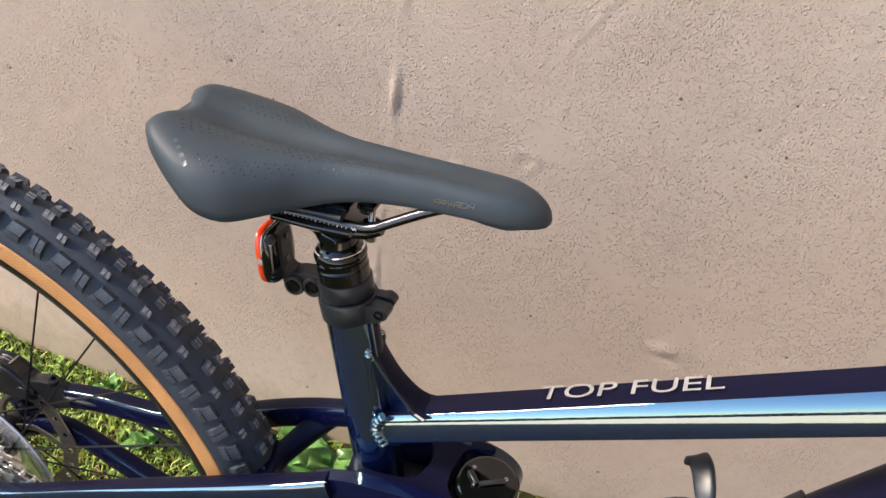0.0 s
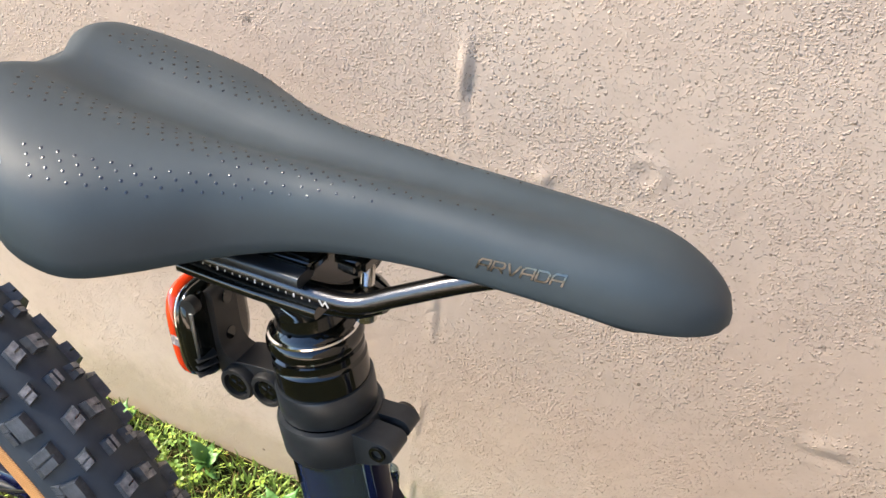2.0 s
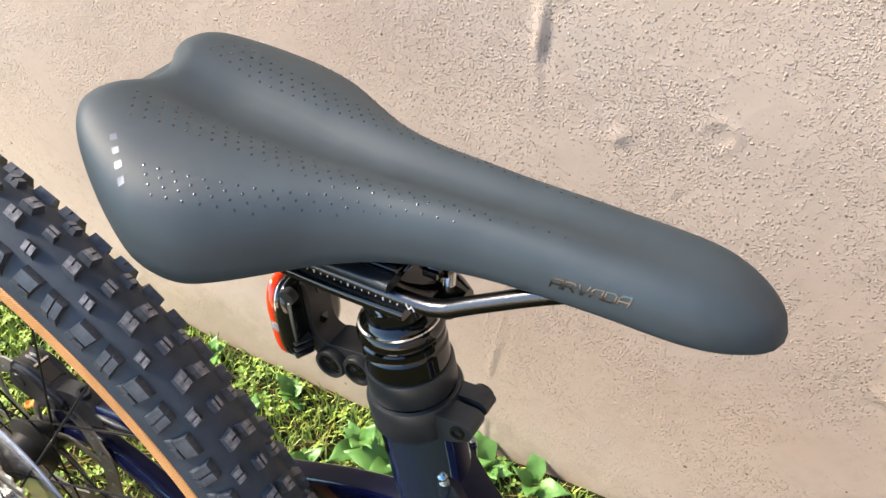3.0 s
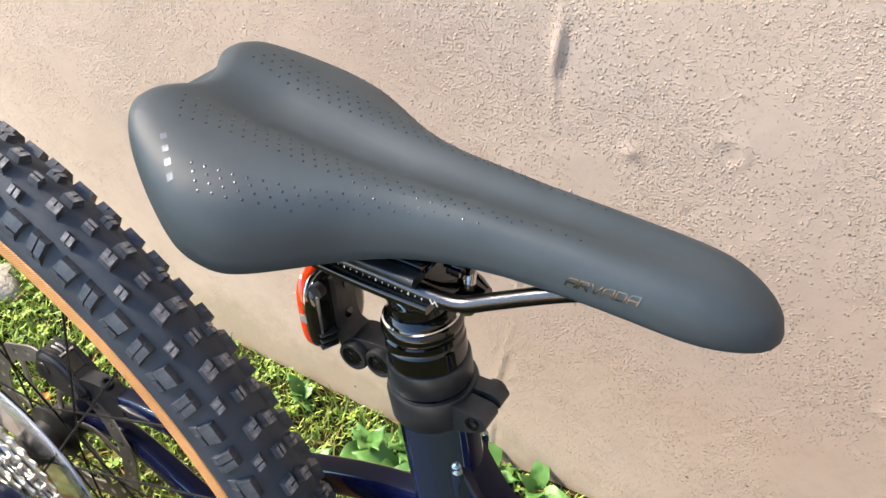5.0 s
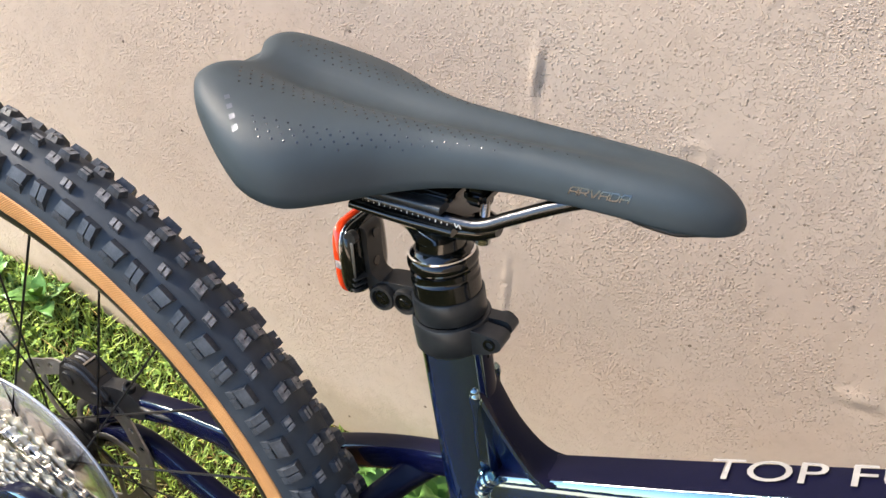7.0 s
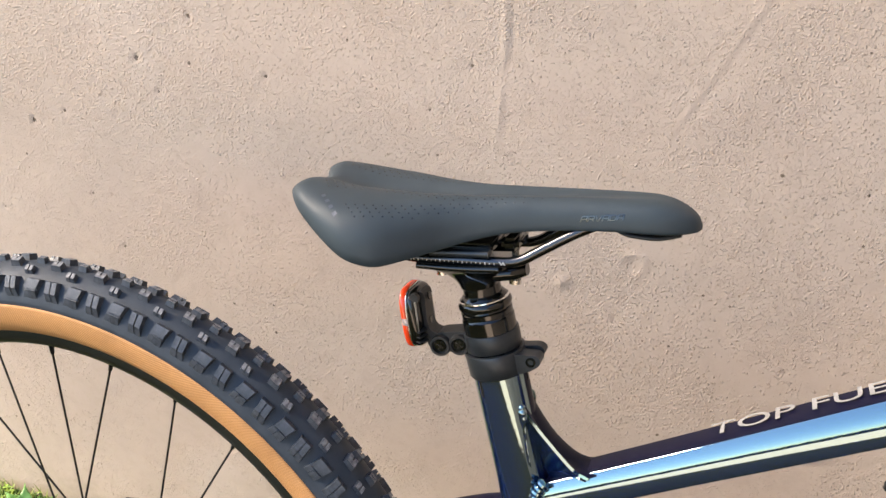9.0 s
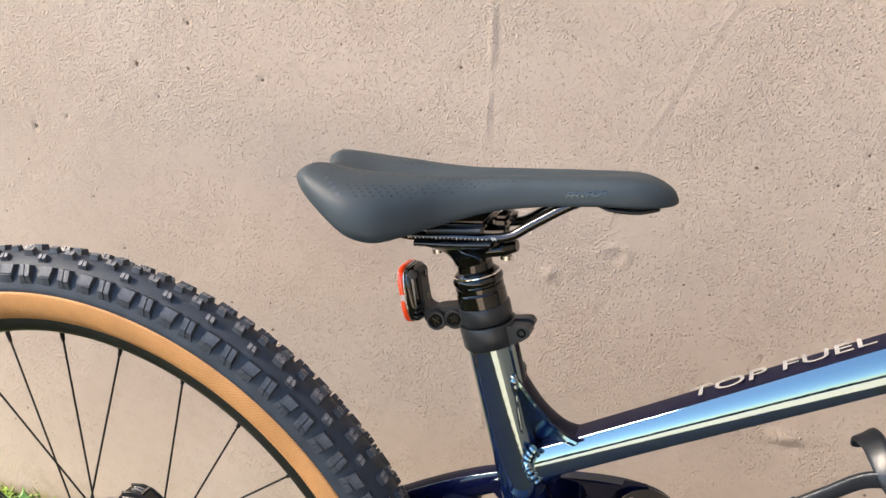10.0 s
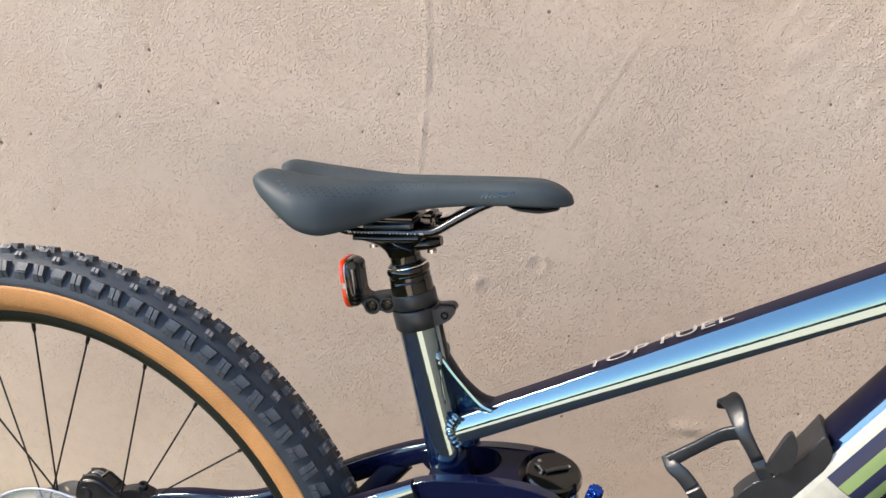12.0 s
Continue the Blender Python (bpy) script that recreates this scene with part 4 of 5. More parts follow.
guard.visible_shadow = False
rim_ring = [(0.1128 + 0.0011 * math.cos(t), -0.0165 + 0.0011 * math.sin(t)) for t in np.linspace(0, 2 * math.pi, 8, endpoint=False)]
piece("guard_rim", from_lists("guard_rim", *revolve(rim_ring, 96), GUARD_RIM), guard, "frosted rim of the spoke guard")

chain = new("chain")
chain.parent = bicycle
chain.location = (0.007, 0, 0.004)
chain["label"] = "bright steel chain on a large sprocket"
link_out = slab("chain_plate", smooth_outline([(-0.0106, 0), (-0.0064, 0.0042), (0, 0.0026), (0.0064, 0.0042), (0.0106, 0), (0.0064, -0.0042), (0, -0.0026), (-0.0064, -0.0042)], 24), -0.0005, 0.0005, STEEL, chain, "", 0)
CHAIN_R = 39 * 0.0127 / (2 * math.pi)
arc = [(CHAIN_R * math.cos(t), CHAIN_R * math.sin(t)) for t in np.arange(radians(190), radians(72), -0.0127 / CHAIN_R)]
last = arc[-1]
goal = (last[0] + 0.400, last[1] - 0.128)
dist = math.hypot(goal[0] - last[0], goal[1] - last[1])
arc += [(last[0] + (goal[0] - last[0]) * u / dist, last[1] + (goal[1] - last[1]) * u / dist) for u in np.arange(0.0127, dist, 0.0127)]
first = True
for i in range(len(arc) - 1):
    (x0, z0), (x1, z1) = arc[i], arc[i + 1]
    m = Matrix.Translation(((x0 + x1) / 2, 0, 0.37 + (z0 + z1) / 2)) @ Matrix.Rotation(-math.atan2(z1 - z0, x1 - x0), 4, "Y")
    for y in ((-0.0417, -0.0357) if i % 2 else (-0.0404, -0.0370)):
        ob = link_out if first else piece("chain_plate", link_out.data, chain)
        first = False
        ob.matrix_basis = Matrix.Translation((0, y, 0)) @ m
    lathe("chain_roller", [(-0.0034, 0.0), (-0.0034, 0.0036), (0.0034, 0.0036), (0.0034, 0.0)], (x0, -0.0387, 0.37 + z0), (0, 1, 0), STEEL, chain, n=10, caps=False)

# ---- frame tubes ----
SEAT = Vector((0.418, 0, 0.7185))
UP = Vector((-0.171, 0, 0.985)).normalized()
AHEAD = Vector((UP.z, 0, -UP.x))


def on_seat(h, ahead=0.0, y=0.0):
    return SEAT + UP * h + AHEAD * ahead + Vector((0, y, 0))


seat_tube = tint_by_facing(lathe("seat_tube", [(-0.36, 0.0), (-0.36, 0.0195), (-0.16, 0.0190), (-0.10, 0.0190), (-0.024, 0.0193), (-0.0235, 0.0150), (-0.03, 0.0150)], SEAT, UP, PAINT, bicycle, "glossy dark blue seat tube", n=64, caps=False), 0.3)
tube("clamp_slot", [on_seat(-0.028, 0.0192), on_seat(-0.040, 0.0190)], (0.0016, 0.0008), GLOSS_BLACK, seat_tube, n=8)
tube("relief_slot", [on_seat(-0.030, -0.0098, -0.0163), on_seat(-0.045, -0.0098, -0.0162)], (0.0014, 0.0008), GLOSS_BLACK, seat_tube, n=8)
TT_X, TT_H, TT_W = (0.435, 0.467, 0.55, 0.64, 0.785, 0.93), (0.0120, 0.0122, 0.0125, 0.0138, 0.0155, 0.0170), (0.0158, 0.0163, 0.0173, 0.0183, 0.0196, 0.0208)


def tube_section(w, h):
    """Half-flat section of the top tube: flat top, flanks that bulge and look slightly upwards, narrow underside."""
    up, low, corner = radians(33), radians(-6), 0.0019
    big = (2 * h - 2 * corner) / (math.sin(up) - math.sin(low))
    middle = -h + corner * (1 + math.sin(low)) - big * math.sin(low)
    flank = [(w - big + big * math.cos(a), middle + big * math.sin(a)) for a in np.linspace(low, up, 15)]
    (y0, z0), (y1, z1) = flank[0], flank[-1]
    cy, cz = y1 - corner * math.cos(up), z1 - corner * math.sin(up)
    over = [(cy + corner * math.cos(a), cz + corner * math.sin(a)) for a in np.linspace(up + 0.15, radians(86), 7)]
    dy, dz = y0 - corner * math.cos(low), z0 - corner * math.sin(low)
    under = [(dy + corner * math.cos(a), dz + corner * math.sin(a)) for a in np.linspace(radians(-86), low - 0.15, 6)]
    half = under + flank + over
    return half + [(-y, z) for y, z in reversed(half)]


tt_rings = []
for x in np.linspace(0.435, 0.92, 30):
    o, lift = Vector((x, 0, 0.636 + 0.434 * (x - 0.55))), Vector((-0.3981, 0, 0.9173))
    tt_rings.append([o + Vector((0, y, 0)) + lift * z for y, z in tube_section(np.interp(x, TT_X, TT_W), np.interp(x, TT_X, TT_H))])
top_tube = tint_by_facing(sharpen(piece("top_tube", from_lists("top_tube", *skin(tt_rings), PAINT), bicycle, "slim blue pearl top tube with a flat top, slant-view violet painted on"), 50))
# fairing between seat tube and top tube: a hollow sweep above, a straight crest along each flank
gusset_rings = []
for f in np.linspace(0, 1, 22):
    sweep = spread([(0.4320, 0, 0.690), (0.4413, 0, 0.6725), (0.4490, 0, 0.6560), (0.4635, 0, 0.6345), (0.4837, 0, 0.6205), (0.5120, 0, 0.6260)], 22)[int(round(f * 21))]
    crest = Vector(spread([(0.4330, 0, 0.6760), (0.4455, 0, 0.6615), (0.4565, 0, 0.6475), (0.4770, 0, 0.6245), (0.4885, 0, 0.6185)], 22)[int(round(f * 21))])
    half, wide = 0.0085 + 0.003 * f, 0.0108 + 0.0040 * f
    foot = Vector((0.4280 + 0.040 * f, 0, 0.6600 - 0.064 * f))
    gusset_rings.append([(foot.x, -wide + 0.0088, foot.z), (foot.x * 0.4 + crest.x * 0.6, -wide + 0.0046, foot.z * 0.4 + crest.z * 0.6), (crest.x - 0.0008, -wide - 0.0002, crest.z - 0.0014), (crest.x + 0.0004, -wide + 0.0003, crest.z + 0.0003), (sweep[0] - 0.0008, -half * 0.6, sweep[2] - 0.0002),
                         (sweep[0], -half * 0.2, sweep[2]), (sweep[0], half * 0.6, sweep[2]), (sweep[0] - 0.0012, half + 0.002, sweep[2] - 0.0012), (sweep[0] - 0.004, wide, sweep[2] - 0.004), (sweep[0] - 0.006, wide, sweep[2] - 0.007), (foot.x, wide - 0.003, foot.z)])
gusset = sharpen(piece("gusset", from_lists("gusset", *skin(gusset_rings), PAINT), bicycle, "swept fairing between seat tube and top tube"), 30)
# the sweep gets the pearl's slant-view violet as a painted colour
gusset.data.materials.append(SLANT_VIOLET)
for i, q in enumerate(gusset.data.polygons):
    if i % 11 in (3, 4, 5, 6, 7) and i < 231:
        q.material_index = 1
down_tube = tint_by_facing(tube("down_tube", [(0.545, 0, 0.308), (0.70, 0, 0.500), (0.789, 0, 0.609), (0.90, 0, 0.745)], [(0.030, 0.031), (0.033, 0.034), (0.034, 0.035), (0.034, 0.035)], PAINT, bicycle, "glossy dark blue down tube", 40, 2.5, 24))
lathe("bottom_bracket", [(-0.046, 0.0), (-0.046, 0.021), (-0.036, 0.024), (0.036, 0.024), (0.046, 0.021), (0.046, 0.0)], (0.47, 0, 0.345), (0, 1, 0), PAINT, bicycle, n=32, caps=False)
tube("lower_frame_web", [(0.47, 0, 0.345), (0.52, 0, 0.33), (0.56, 0, 0.325)], (0.03, 0.03), PAINT, bicycle, "", 24, count=6)
lathe("head_tube", [(-0.06, 0.0), (-0.06, 0.026), (0.06, 0.024), (0.06, 0.0)], (0.912, 0, 0.765), (-0.42, 0, 0.9), PAINT, bicycle, n=32, caps=False)
# weld ring at the top tube's rear end
for side in (-1, 1):
    for k in range(8):
        f = k / 7
        a = f * math.pi
        o = (0.4565 - 0.0062 * math.sin(a) + 0.0015 * f, side * (0.0152 + 0.0003 * math.sin(k * 2.3)), 0.6095 - 0.0265 * f)
        lathe("weld_bead", [(-0.0022, 0.0), (-0.0019, 0.0034), (-0.0007, 0.0047), (0.0010, 0.0045), (0.0020, 0.0030), (0.0023, 0.0)], o, (0.75 * math.cos(a), -0.2 * side, 0.9), PAINT, top_tube, n=14, caps=False)
    # weld that runs up between the fairing and the seat tube and ends in a rounded lump
    rows = []
    line = spread([(0.4412, side * 0.0120, 0.6690), (0.4421, side * 0.0129, 0.6640), (0.4440, side * 0.0140, 0.6500), (0.4457, side * 0.0149, 0.6350), (0.4480, side * 0.0154, 0.6215)], 80)
    for i, o in enumerate(line):
        f = i / 79
        r = (0.0010 + 0.0022 * math.exp(-((f - 0.26) / 0.20) ** 2)) * min(1.0, 0.15 + f * 12, 0.15 + (1 - f) * 12) * (1 + 0.28 * noise.noise((f * 12, 2.0, side)))
        rows.append([Vector(o) + Vector((r * math.cos(a), side * 0.8 * r * math.sin(a), 0.25 * r * math.cos(a))) for a in np.linspace(0, 2 * math.pi, 14, endpoint=False)])
    piece("seam_weld", from_lists("seam_weld", *skin(rows), PAINT), gusset, "rippled shiny weld")
tint_by_facing(lathe("tube_socket", [(-0.020, 0.0), (-0.018, 0.008), (-0.014, 0.0118), (-0.004, 0.0132), (0.010, 0.0132), (0.010, 0.0)], (0.4600, 0, 0.5935), (-0.12, 0, 1), PAINT, bicycle, "rounded lower end of the tube joint", 32, False))


def stay(side):
    y = 0.050 * side
    hook = [(0.0, y * 1.1, 0.372), (0.045, y * 1.08, 0.402), (0.10, y, 0.432 if side > 0 else 0.405)] if side < 0 else [(0.02, y * 1.1, 0.400), (0.075, y, 0.438), (0.13, y, 0.452)]
    return tube("seat_stay", hook + [(0.223, y, 0.462), (0.338, y * 0.98, 0.514), (0.39, y * 0.92, 0.536), (0.425, y * 0.82, 0.549)],
                [(0.008, 0.013), (0.009, 0.0125), (0.009, 0.0115), (0.0095, 0.0112), (0.010, 0.0112), (0.0095, 0.011), (0.008, 0.010)], PAINT, bicycle, "slender blue pearl seat stay, slant-view violet painted on", 24, 4.0, 40)


near_stay, far_stay = tint_by_facing(stay(-1)), tint_by_facing(stay(1))
# far stay in the dim copy of the near stay's paint
far_stay.data.materials[0] = PAINT_DIM
# bridge wholly in the slant violet, its dark reflections put into the colour
(tube("stay_bridge", [(0.384, 0.050, 0.527), (0.374, 0.044, 0.518), (0.362, 0.030, 0.508), (0.352, 0.008, 0.501), (0.352, -0.014, 0.499), (0.362, -0.034, 0.505), (0.376, -0.048, 0.515)], [(0.011, 0.010), (0.0105, 0.0095), (0.0095, 0.009), (0.0085, 0.009), (0.0085, 0.009), (0.0095, 0.009), (0.0110, 0.010)], SLANT_VIOLET, bicycle, "broad arched bridge between the stays", 24, 3.4, 30, side=(1, 0, 0)))
for side in (-1, 1):
    y = side * 0.052
    tint_by_facing(tube("chain_stay", [(0.01, y * 1.05, 0.365), (0.08, y, 0.372 if side < 0 else 0.392), (0.20, y * 0.95, 0.352), (0.34, y * 0.85, 0.342), (0.46, y * 0.7, 0.345)], [(0.008, 0.012), (0.009, 0.012), (0.010, 0.013), (0.011, 0.015), (0.012, 0.018)], PAINT_DIM, bicycle, "slender glossy dark blue chain stay", 20, 2.8, 24))

# rocker link: two side plates joined by a web that is cut out round the seat tube and the shock
window = smooth_outline([(0.512, 0.535), (0.520, 0.546), (0.534, 0.546), (0.544, 0.538), (0.538, 0.528), (0.522, 0.527)], 30)
link = new("rocker_link")
link.parent = bicycle
link["label"] = "glossy dark blue rocker link round the shock"
for side in (-1, 1):
    r = 0.0025 if side < 0 else -0.0015
    plate = smooth_outline([(0.405, 0.545), (0.43, 0.5565 + r), (0.465, 0.561 + r), (0.50, 0.562 + r), (0.525, 0.5595 + r), (0.545, 0.5530 + r), (0.5575, 0.540 + r), (0.557, 0.522), (0.535, 0.519), (0.50, 0.517), (0.46, 0.513), (0.425, 0.522)], 72)
    y0, y1 = sorted((side * 0.0305, side * 0.0425))
    slab("link_plate", plate, y0, y1, PAINT_DIM, link, "", 0.003, [window])
    lathe("pivot_bolt", [(0, 0.0), (0.0, 0.0085), (0.003, 0.0085), (0.004, 0.0060), (0.002, 0.0045), (0.002, 0.0)], (0.418, side * 0.041, 0.538), (0, side, 0), MATT_BLACK, link, n=24, caps=False)
web = smooth_outline([(0.436, -0.037), (0.436, 0.037), (0.470, 0.039), (0.505, 0.039), (0.532, 0.038), (0.534, 0.033), (0.522, 0.031), (0.5125, 0.022), (0.5095, 0.004), (0.511, -0.014), (0.520, -0.027), (0.532, -0.031), (0.532, -0.037), (0.500, -0.038), (0.470, -0.038)], 90)
hollow = smooth_outline([(0.442, -0.020), (0.440, 0.004), (0.442, 0.029), (0.465, 0.030), (0.482, 0.0255), (0.4905, 0.012), (0.4900, -0.004), (0.484, -0.017), (0.465, -0.0225)], 50)
bridge = slab("link_web", web, 0.0, 0.017, PAINT_DIM, link, "", 0.0025, [hollow])
bridge.data.transform(Matrix(((1, 0, 0, 0), (0, 0, 1, 0), (0, 1, 0, 0.5425), (0, 0, 0, 1))))
bridge.data.flip_normals()
tint_by_facing(bridge)

# rear shock
CAP = Vector((0.5395, -0.002, 0.560))
CAP_UP = Vector((0.10, -0.26, 0.96)).normalized()
shock = lathe("rear_shock", [(-0.075, 0.0), (-0.075, 0.016), (-0.045, 0.018), (-0.042, 0.0225), (-0.006, 0.0245), (-0.002, 0.0240), (0.0, 0.0220), (0.0005, 0.0)], CAP, CAP_UP, GLOSS_BLACK, bicycle, "black rear shock with a round cap and small levers", n=48, caps=False)
lathe("cap_ring", [(-0.014, 0.0248), (-0.013, 0.0254), (-0.0115, 0.0254), (-0.0105, 0.0248)], CAP, CAP_UP, CHROME, shock, "thin bright ring", 48, False)
cap_side = CAP_UP.cross(Vector((0, 1, 0))).normalized()
cap_deep = CAP_UP.cross(cap_side)
for a, b, c, d, w in ((-0.012, -0.006, 0.006, 0.004, 0.0022), (0.008, 0.004, 0.016, -0.004, 0.0026)):
    tube("shock_lever", [CAP + CAP_UP * 0.002 + cap_side * a + cap_deep * b, CAP + CAP_UP * 0.0028 + cap_side * (a + c) / 2 + cap_deep * (b + d) / 2, CAP + CAP_UP * 0.002 + cap_side * c + cap_deep * d], (w, 0.0012), MATT_BLACK, shock, "", 8, 3, 7)
for a, b in ((-0.012, -0.008), (0.010, 0.006), (0.014, -0.008)):
    lathe("cap_screw", [(0, 0.0), (0, 0.0018), (0.0014, 0.0018), (0.0014, 0.0009), (0.0006, 0.0)], CAP + cap_side * a + cap_deep * b, CAP_UP, STEEL, shock, n=10, caps=False)
adjust = Vector((0.3, -0.25, 0.9)).normalized()
turn = adjust.to_track_quat("Z", "Y").to_matrix()
rings = []
for h, r, deep in ((-0.008, 0.0040, 0), (-0.0075, 0.0062, 0.0008), (-0.001, 0.0062, 0.0008), (0.0, 0.0050, 0), (0.001, 0.0060, 0.0008), (0.0062, 0.0060, 0.0008), (0.0072, 0.0048, 0), (0.0072, 0.0020, 0)):
    rings.append([Vector((0.576, -0.012, 0.5475)) + turn @ Vector(((r + deep * math.cos(10 * a)) * math.cos(a), (r + deep * math.cos(10 * a)) * math.sin(a), h)) for a in np.linspace(0, 2 * math.pi, 60, endpoint=False)])
sharpen(piece("blue_adjuster", from_lists("blue_adjuster", *skin(rings), BLUE_KNOB), shock, "fluted blue anodised adjuster knob"), 40)
tube("shock_yoke", [(0.442, 0, 0.515), (0.50, 0, 0.520), (0.53, 0, 0.520)], (0.029, 0.012), MATT_BLACK, bicycle, "black shock mount", 20, 3, 8)

# ---- seat clamp, dropper post and head ----
clamp = lathe("seat_clamp", [(-0.0315, 0.0175), (-0.0312, 0.0206), (-0.0300, 0.0213), (-0.0160, 0.0217), (-0.0142, 0.0211), (-0.0138, 0.0192)], SEAT, UP, CLAMP_GREY, bicycle, "matt grey seat clamp with a bolt", n=64, caps=False)
NEAR_EAR = [(0.010, -0.0305), (0.016, -0.0303), (0.022, -0.0296), (0.0280, -0.0278), (0.0332, -0.0250), (0.0345, -0.0215), (0.0325, -0.0182), (0.026, -0.0168), (0.018, -0.0156), (0.010, -0.0152)]
FAR_EAR = [(0.010, -0.0285), (0.020, -0.0278), (0.0285, -0.0260), (0.0340, -0.0225), (0.0345, -0.0190), (0.0315, -0.0160), (0.024, -0.0152), (0.010, -0.0155)]
for y0, y1, ear in ((-0.0128, -0.0010, NEAR_EAR), (0.0010, 0.0095, FAR_EAR)):
    slab("clamp_ear", smooth_outline([((SEAT + UP * h + AHEAD * a).x, (SEAT + UP * h + AHEAD * a).z) for a, h in ear], 40), y0, y1, CLAMP_GREY, clamp, "", 0.003)
lathe("barrel_nut", [(0.0, 0.0), (0.0, 0.0052), (0.0030, 0.0050), (0.0036, 0.0040), (0.0036, 0.0)], on_seat(-0.0215, 0.0272, 0.0092), (0, 1, 0), GLOSS_BLACK, clamp, "", 20, False)
bolt_at = on_seat(-0.0218, 0.0280, -0.0134)
lathe("clamp_bolt", [(-0.002, 0.0), (-0.002, 0.0034), (0.0006, 0.0034), (0.0006, 0.0022), (-0.0015, 0.0020), (-0.0015, 0.0)], bolt_at, (0, -1, 0), GLOSS_BLACK, clamp, "black socket bolt", 16, False)
post = lathe("dropper_post", [(-0.05, 0.0), (-0.05, 0.0150), (-0.001, 0.0150), (0.0, 0.0184), (0.0098, 0.0184), (0.0106, 0.0176), (0.0114, 0.0174), (0.0120, 0.0180), (0.0150, 0.0181), (0.0158, 0.0170), (0.0166, 0.0168), (0.0174, 0.0182), (0.0192, 0.0189), (0.0214, 0.0187),
              (0.0230, 0.0176), (0.0235, 0.0168), (0.0243, 0.0166), (0.0256, 0.0158), (0.0270, 0.0144), (0.0270, 0.0134), (0.0340, 0.0132), (0.0420, 0.0136), (0.0455, 0.0)], SEAT, UP, GLOSS_BLACK, bicycle, "glossy black dropper post with turned collars", n=64, caps=False)
lathe("silver_ring", [(0.0231, 0.0170), (0.0233, 0.0178), (0.0241, 0.0177), (0.0245, 0.0168)], SEAT, UP, CHROME, post, "thin silver ring", 64, False)
RAIL_Z = 0.7755
head_rings = []
top = on_seat(0.040)
for f in np.linspace(0, 1, 16):
    g = 0.25 * f + 0.75 * f ** 2.6
    cx, cz = top.x + (0.4050 - top.x) * g, 0.7490 + 0.0195 * f
    a, b = 0.0131 + (0.0305 - 0.0131) * g, 0.0131 + (0.0262 - 0.0131) * g
    head_rings.append([(cx + a * math.copysign(abs(math.cos(t)) ** (1 - 0.5 * f), math.cos(t)), b * math.copysign(abs(math.sin(t)) ** (1 - 0.5 * f), math.sin(t)), cz) for t in np.linspace(0, 2 * math.pi, 48, endpoint=False)])
piece("post_head", from_lists("post_head", *skin(head_rings), GLOSS_BLACK), post, "glossy black post head")
for side in (-1, 1):
    y = side * 0.0225
    tube("rail_cradle", [(0.3765, y, 0.7712), (0.405, y, 0.7706), (0.4335, y, 0.7716)], (0.0056, 0.0022), GLOSS_BLACK, post, "", 16, 4, 8)
    tube("rail_cap", [(0.386, y * 0.98, 0.7805), (0.4265, y * 0.98, 0.7812)], (0.0050, 0.0024), CLAMP_GREY, post, "", 16, 4, 6)
block("clamp_yoke", (0.040, 0.042, 0.006), (0.408, 0, 0.7835), GLOSS_BLACK, post, "", 0.002)
for x, h, lift in ((0.4365, 0.034, 0.0), (0.3845, 0.030, 0.003)):
    lathe("post_bolt", [(0.0, 0.0), (0.0, 0.0042), (0.003, 0.0042), (0.003, 0.0026), *[(0.003 + i * 0.0006, 0.0026 if i % 2 else 0.0022) for i in range(1, 46)], (0.031, 0.0)], (x, 0, 0.7535 + lift), (0.05 if x > 0.41 else -0.1, 0, 1), STEEL, post, "steel clamp bolt", 14, False)
block("barrel_nut", (0.012, 0.030, 0.009), (0.4375, 0, 0.7845), GLOSS_BLACK, post, "", 0.003)
tube("head_lug", [(0.425, 0, 0.762), (0.4375, 0, 0.7630), (0.4455, 0, 0.7640)], [(0.014, 0.006), (0.011, 0.0060), (0.005, 0.004)], GLOSS_BLACK, post, "", 20, 2.5, 10)

# ---- saddle ----
saddle = new("saddle")
saddle.parent = bicycle
saddle["label"] = "slim matt dark grey saddle with a centre groove"
TAIL, NOSE = 0.2887, 0.5569


def eased(x, xs, ys):
    """A softened reading of a table."""
    return sum(w * np.interp(x + d, xs, ys) for d, w in ((-0.010, 0.1), (-0.005, 0.2), (0, 0.4), (0.005, 0.2), (0.010, 0.1)))


HALF_X = (0.277, 0.287, 0.300, 0.320, 0.340, 0.360, 0.380, 0.400, 0.420, 0.440, 0.460, 0.480, 0.500, 0.520, 0.545, 0.57)
HALF_Y = (0.0192, 0.0304, 0.0446, 0.0565, 0.0641, 0.0618, 0.0492, 0.0353, 0.0273, 0.0244, 0.0218, 0.0210, 0.0208, 0.0207, 0.0176, 0.0154)
CREST_X = (0.277, 0.290, 0.310, 0.340, 0.380, 0.430, 0.480, 0.530, 0.57)
CREST_Z = (0.8339, 0.8327, 0.8297, 0.8248, 0.8214, 0.8211, 0.8203, 0.8181, 0.8113)
RIM_X = (0.277, 0.287, 0.300, 0.320, 0.340, 0.360, 0.380, 0.400, 0.420, 0.440, 0.470, 0.510, 0.57)
RIM_Z = (0.8240, 0.8211, 0.8130, 0.7991, 0.7855, 0.7801, 0.7836, 0.7880, 0.7928, 0.7972, 0.7996, 0.8008, 0.7979)


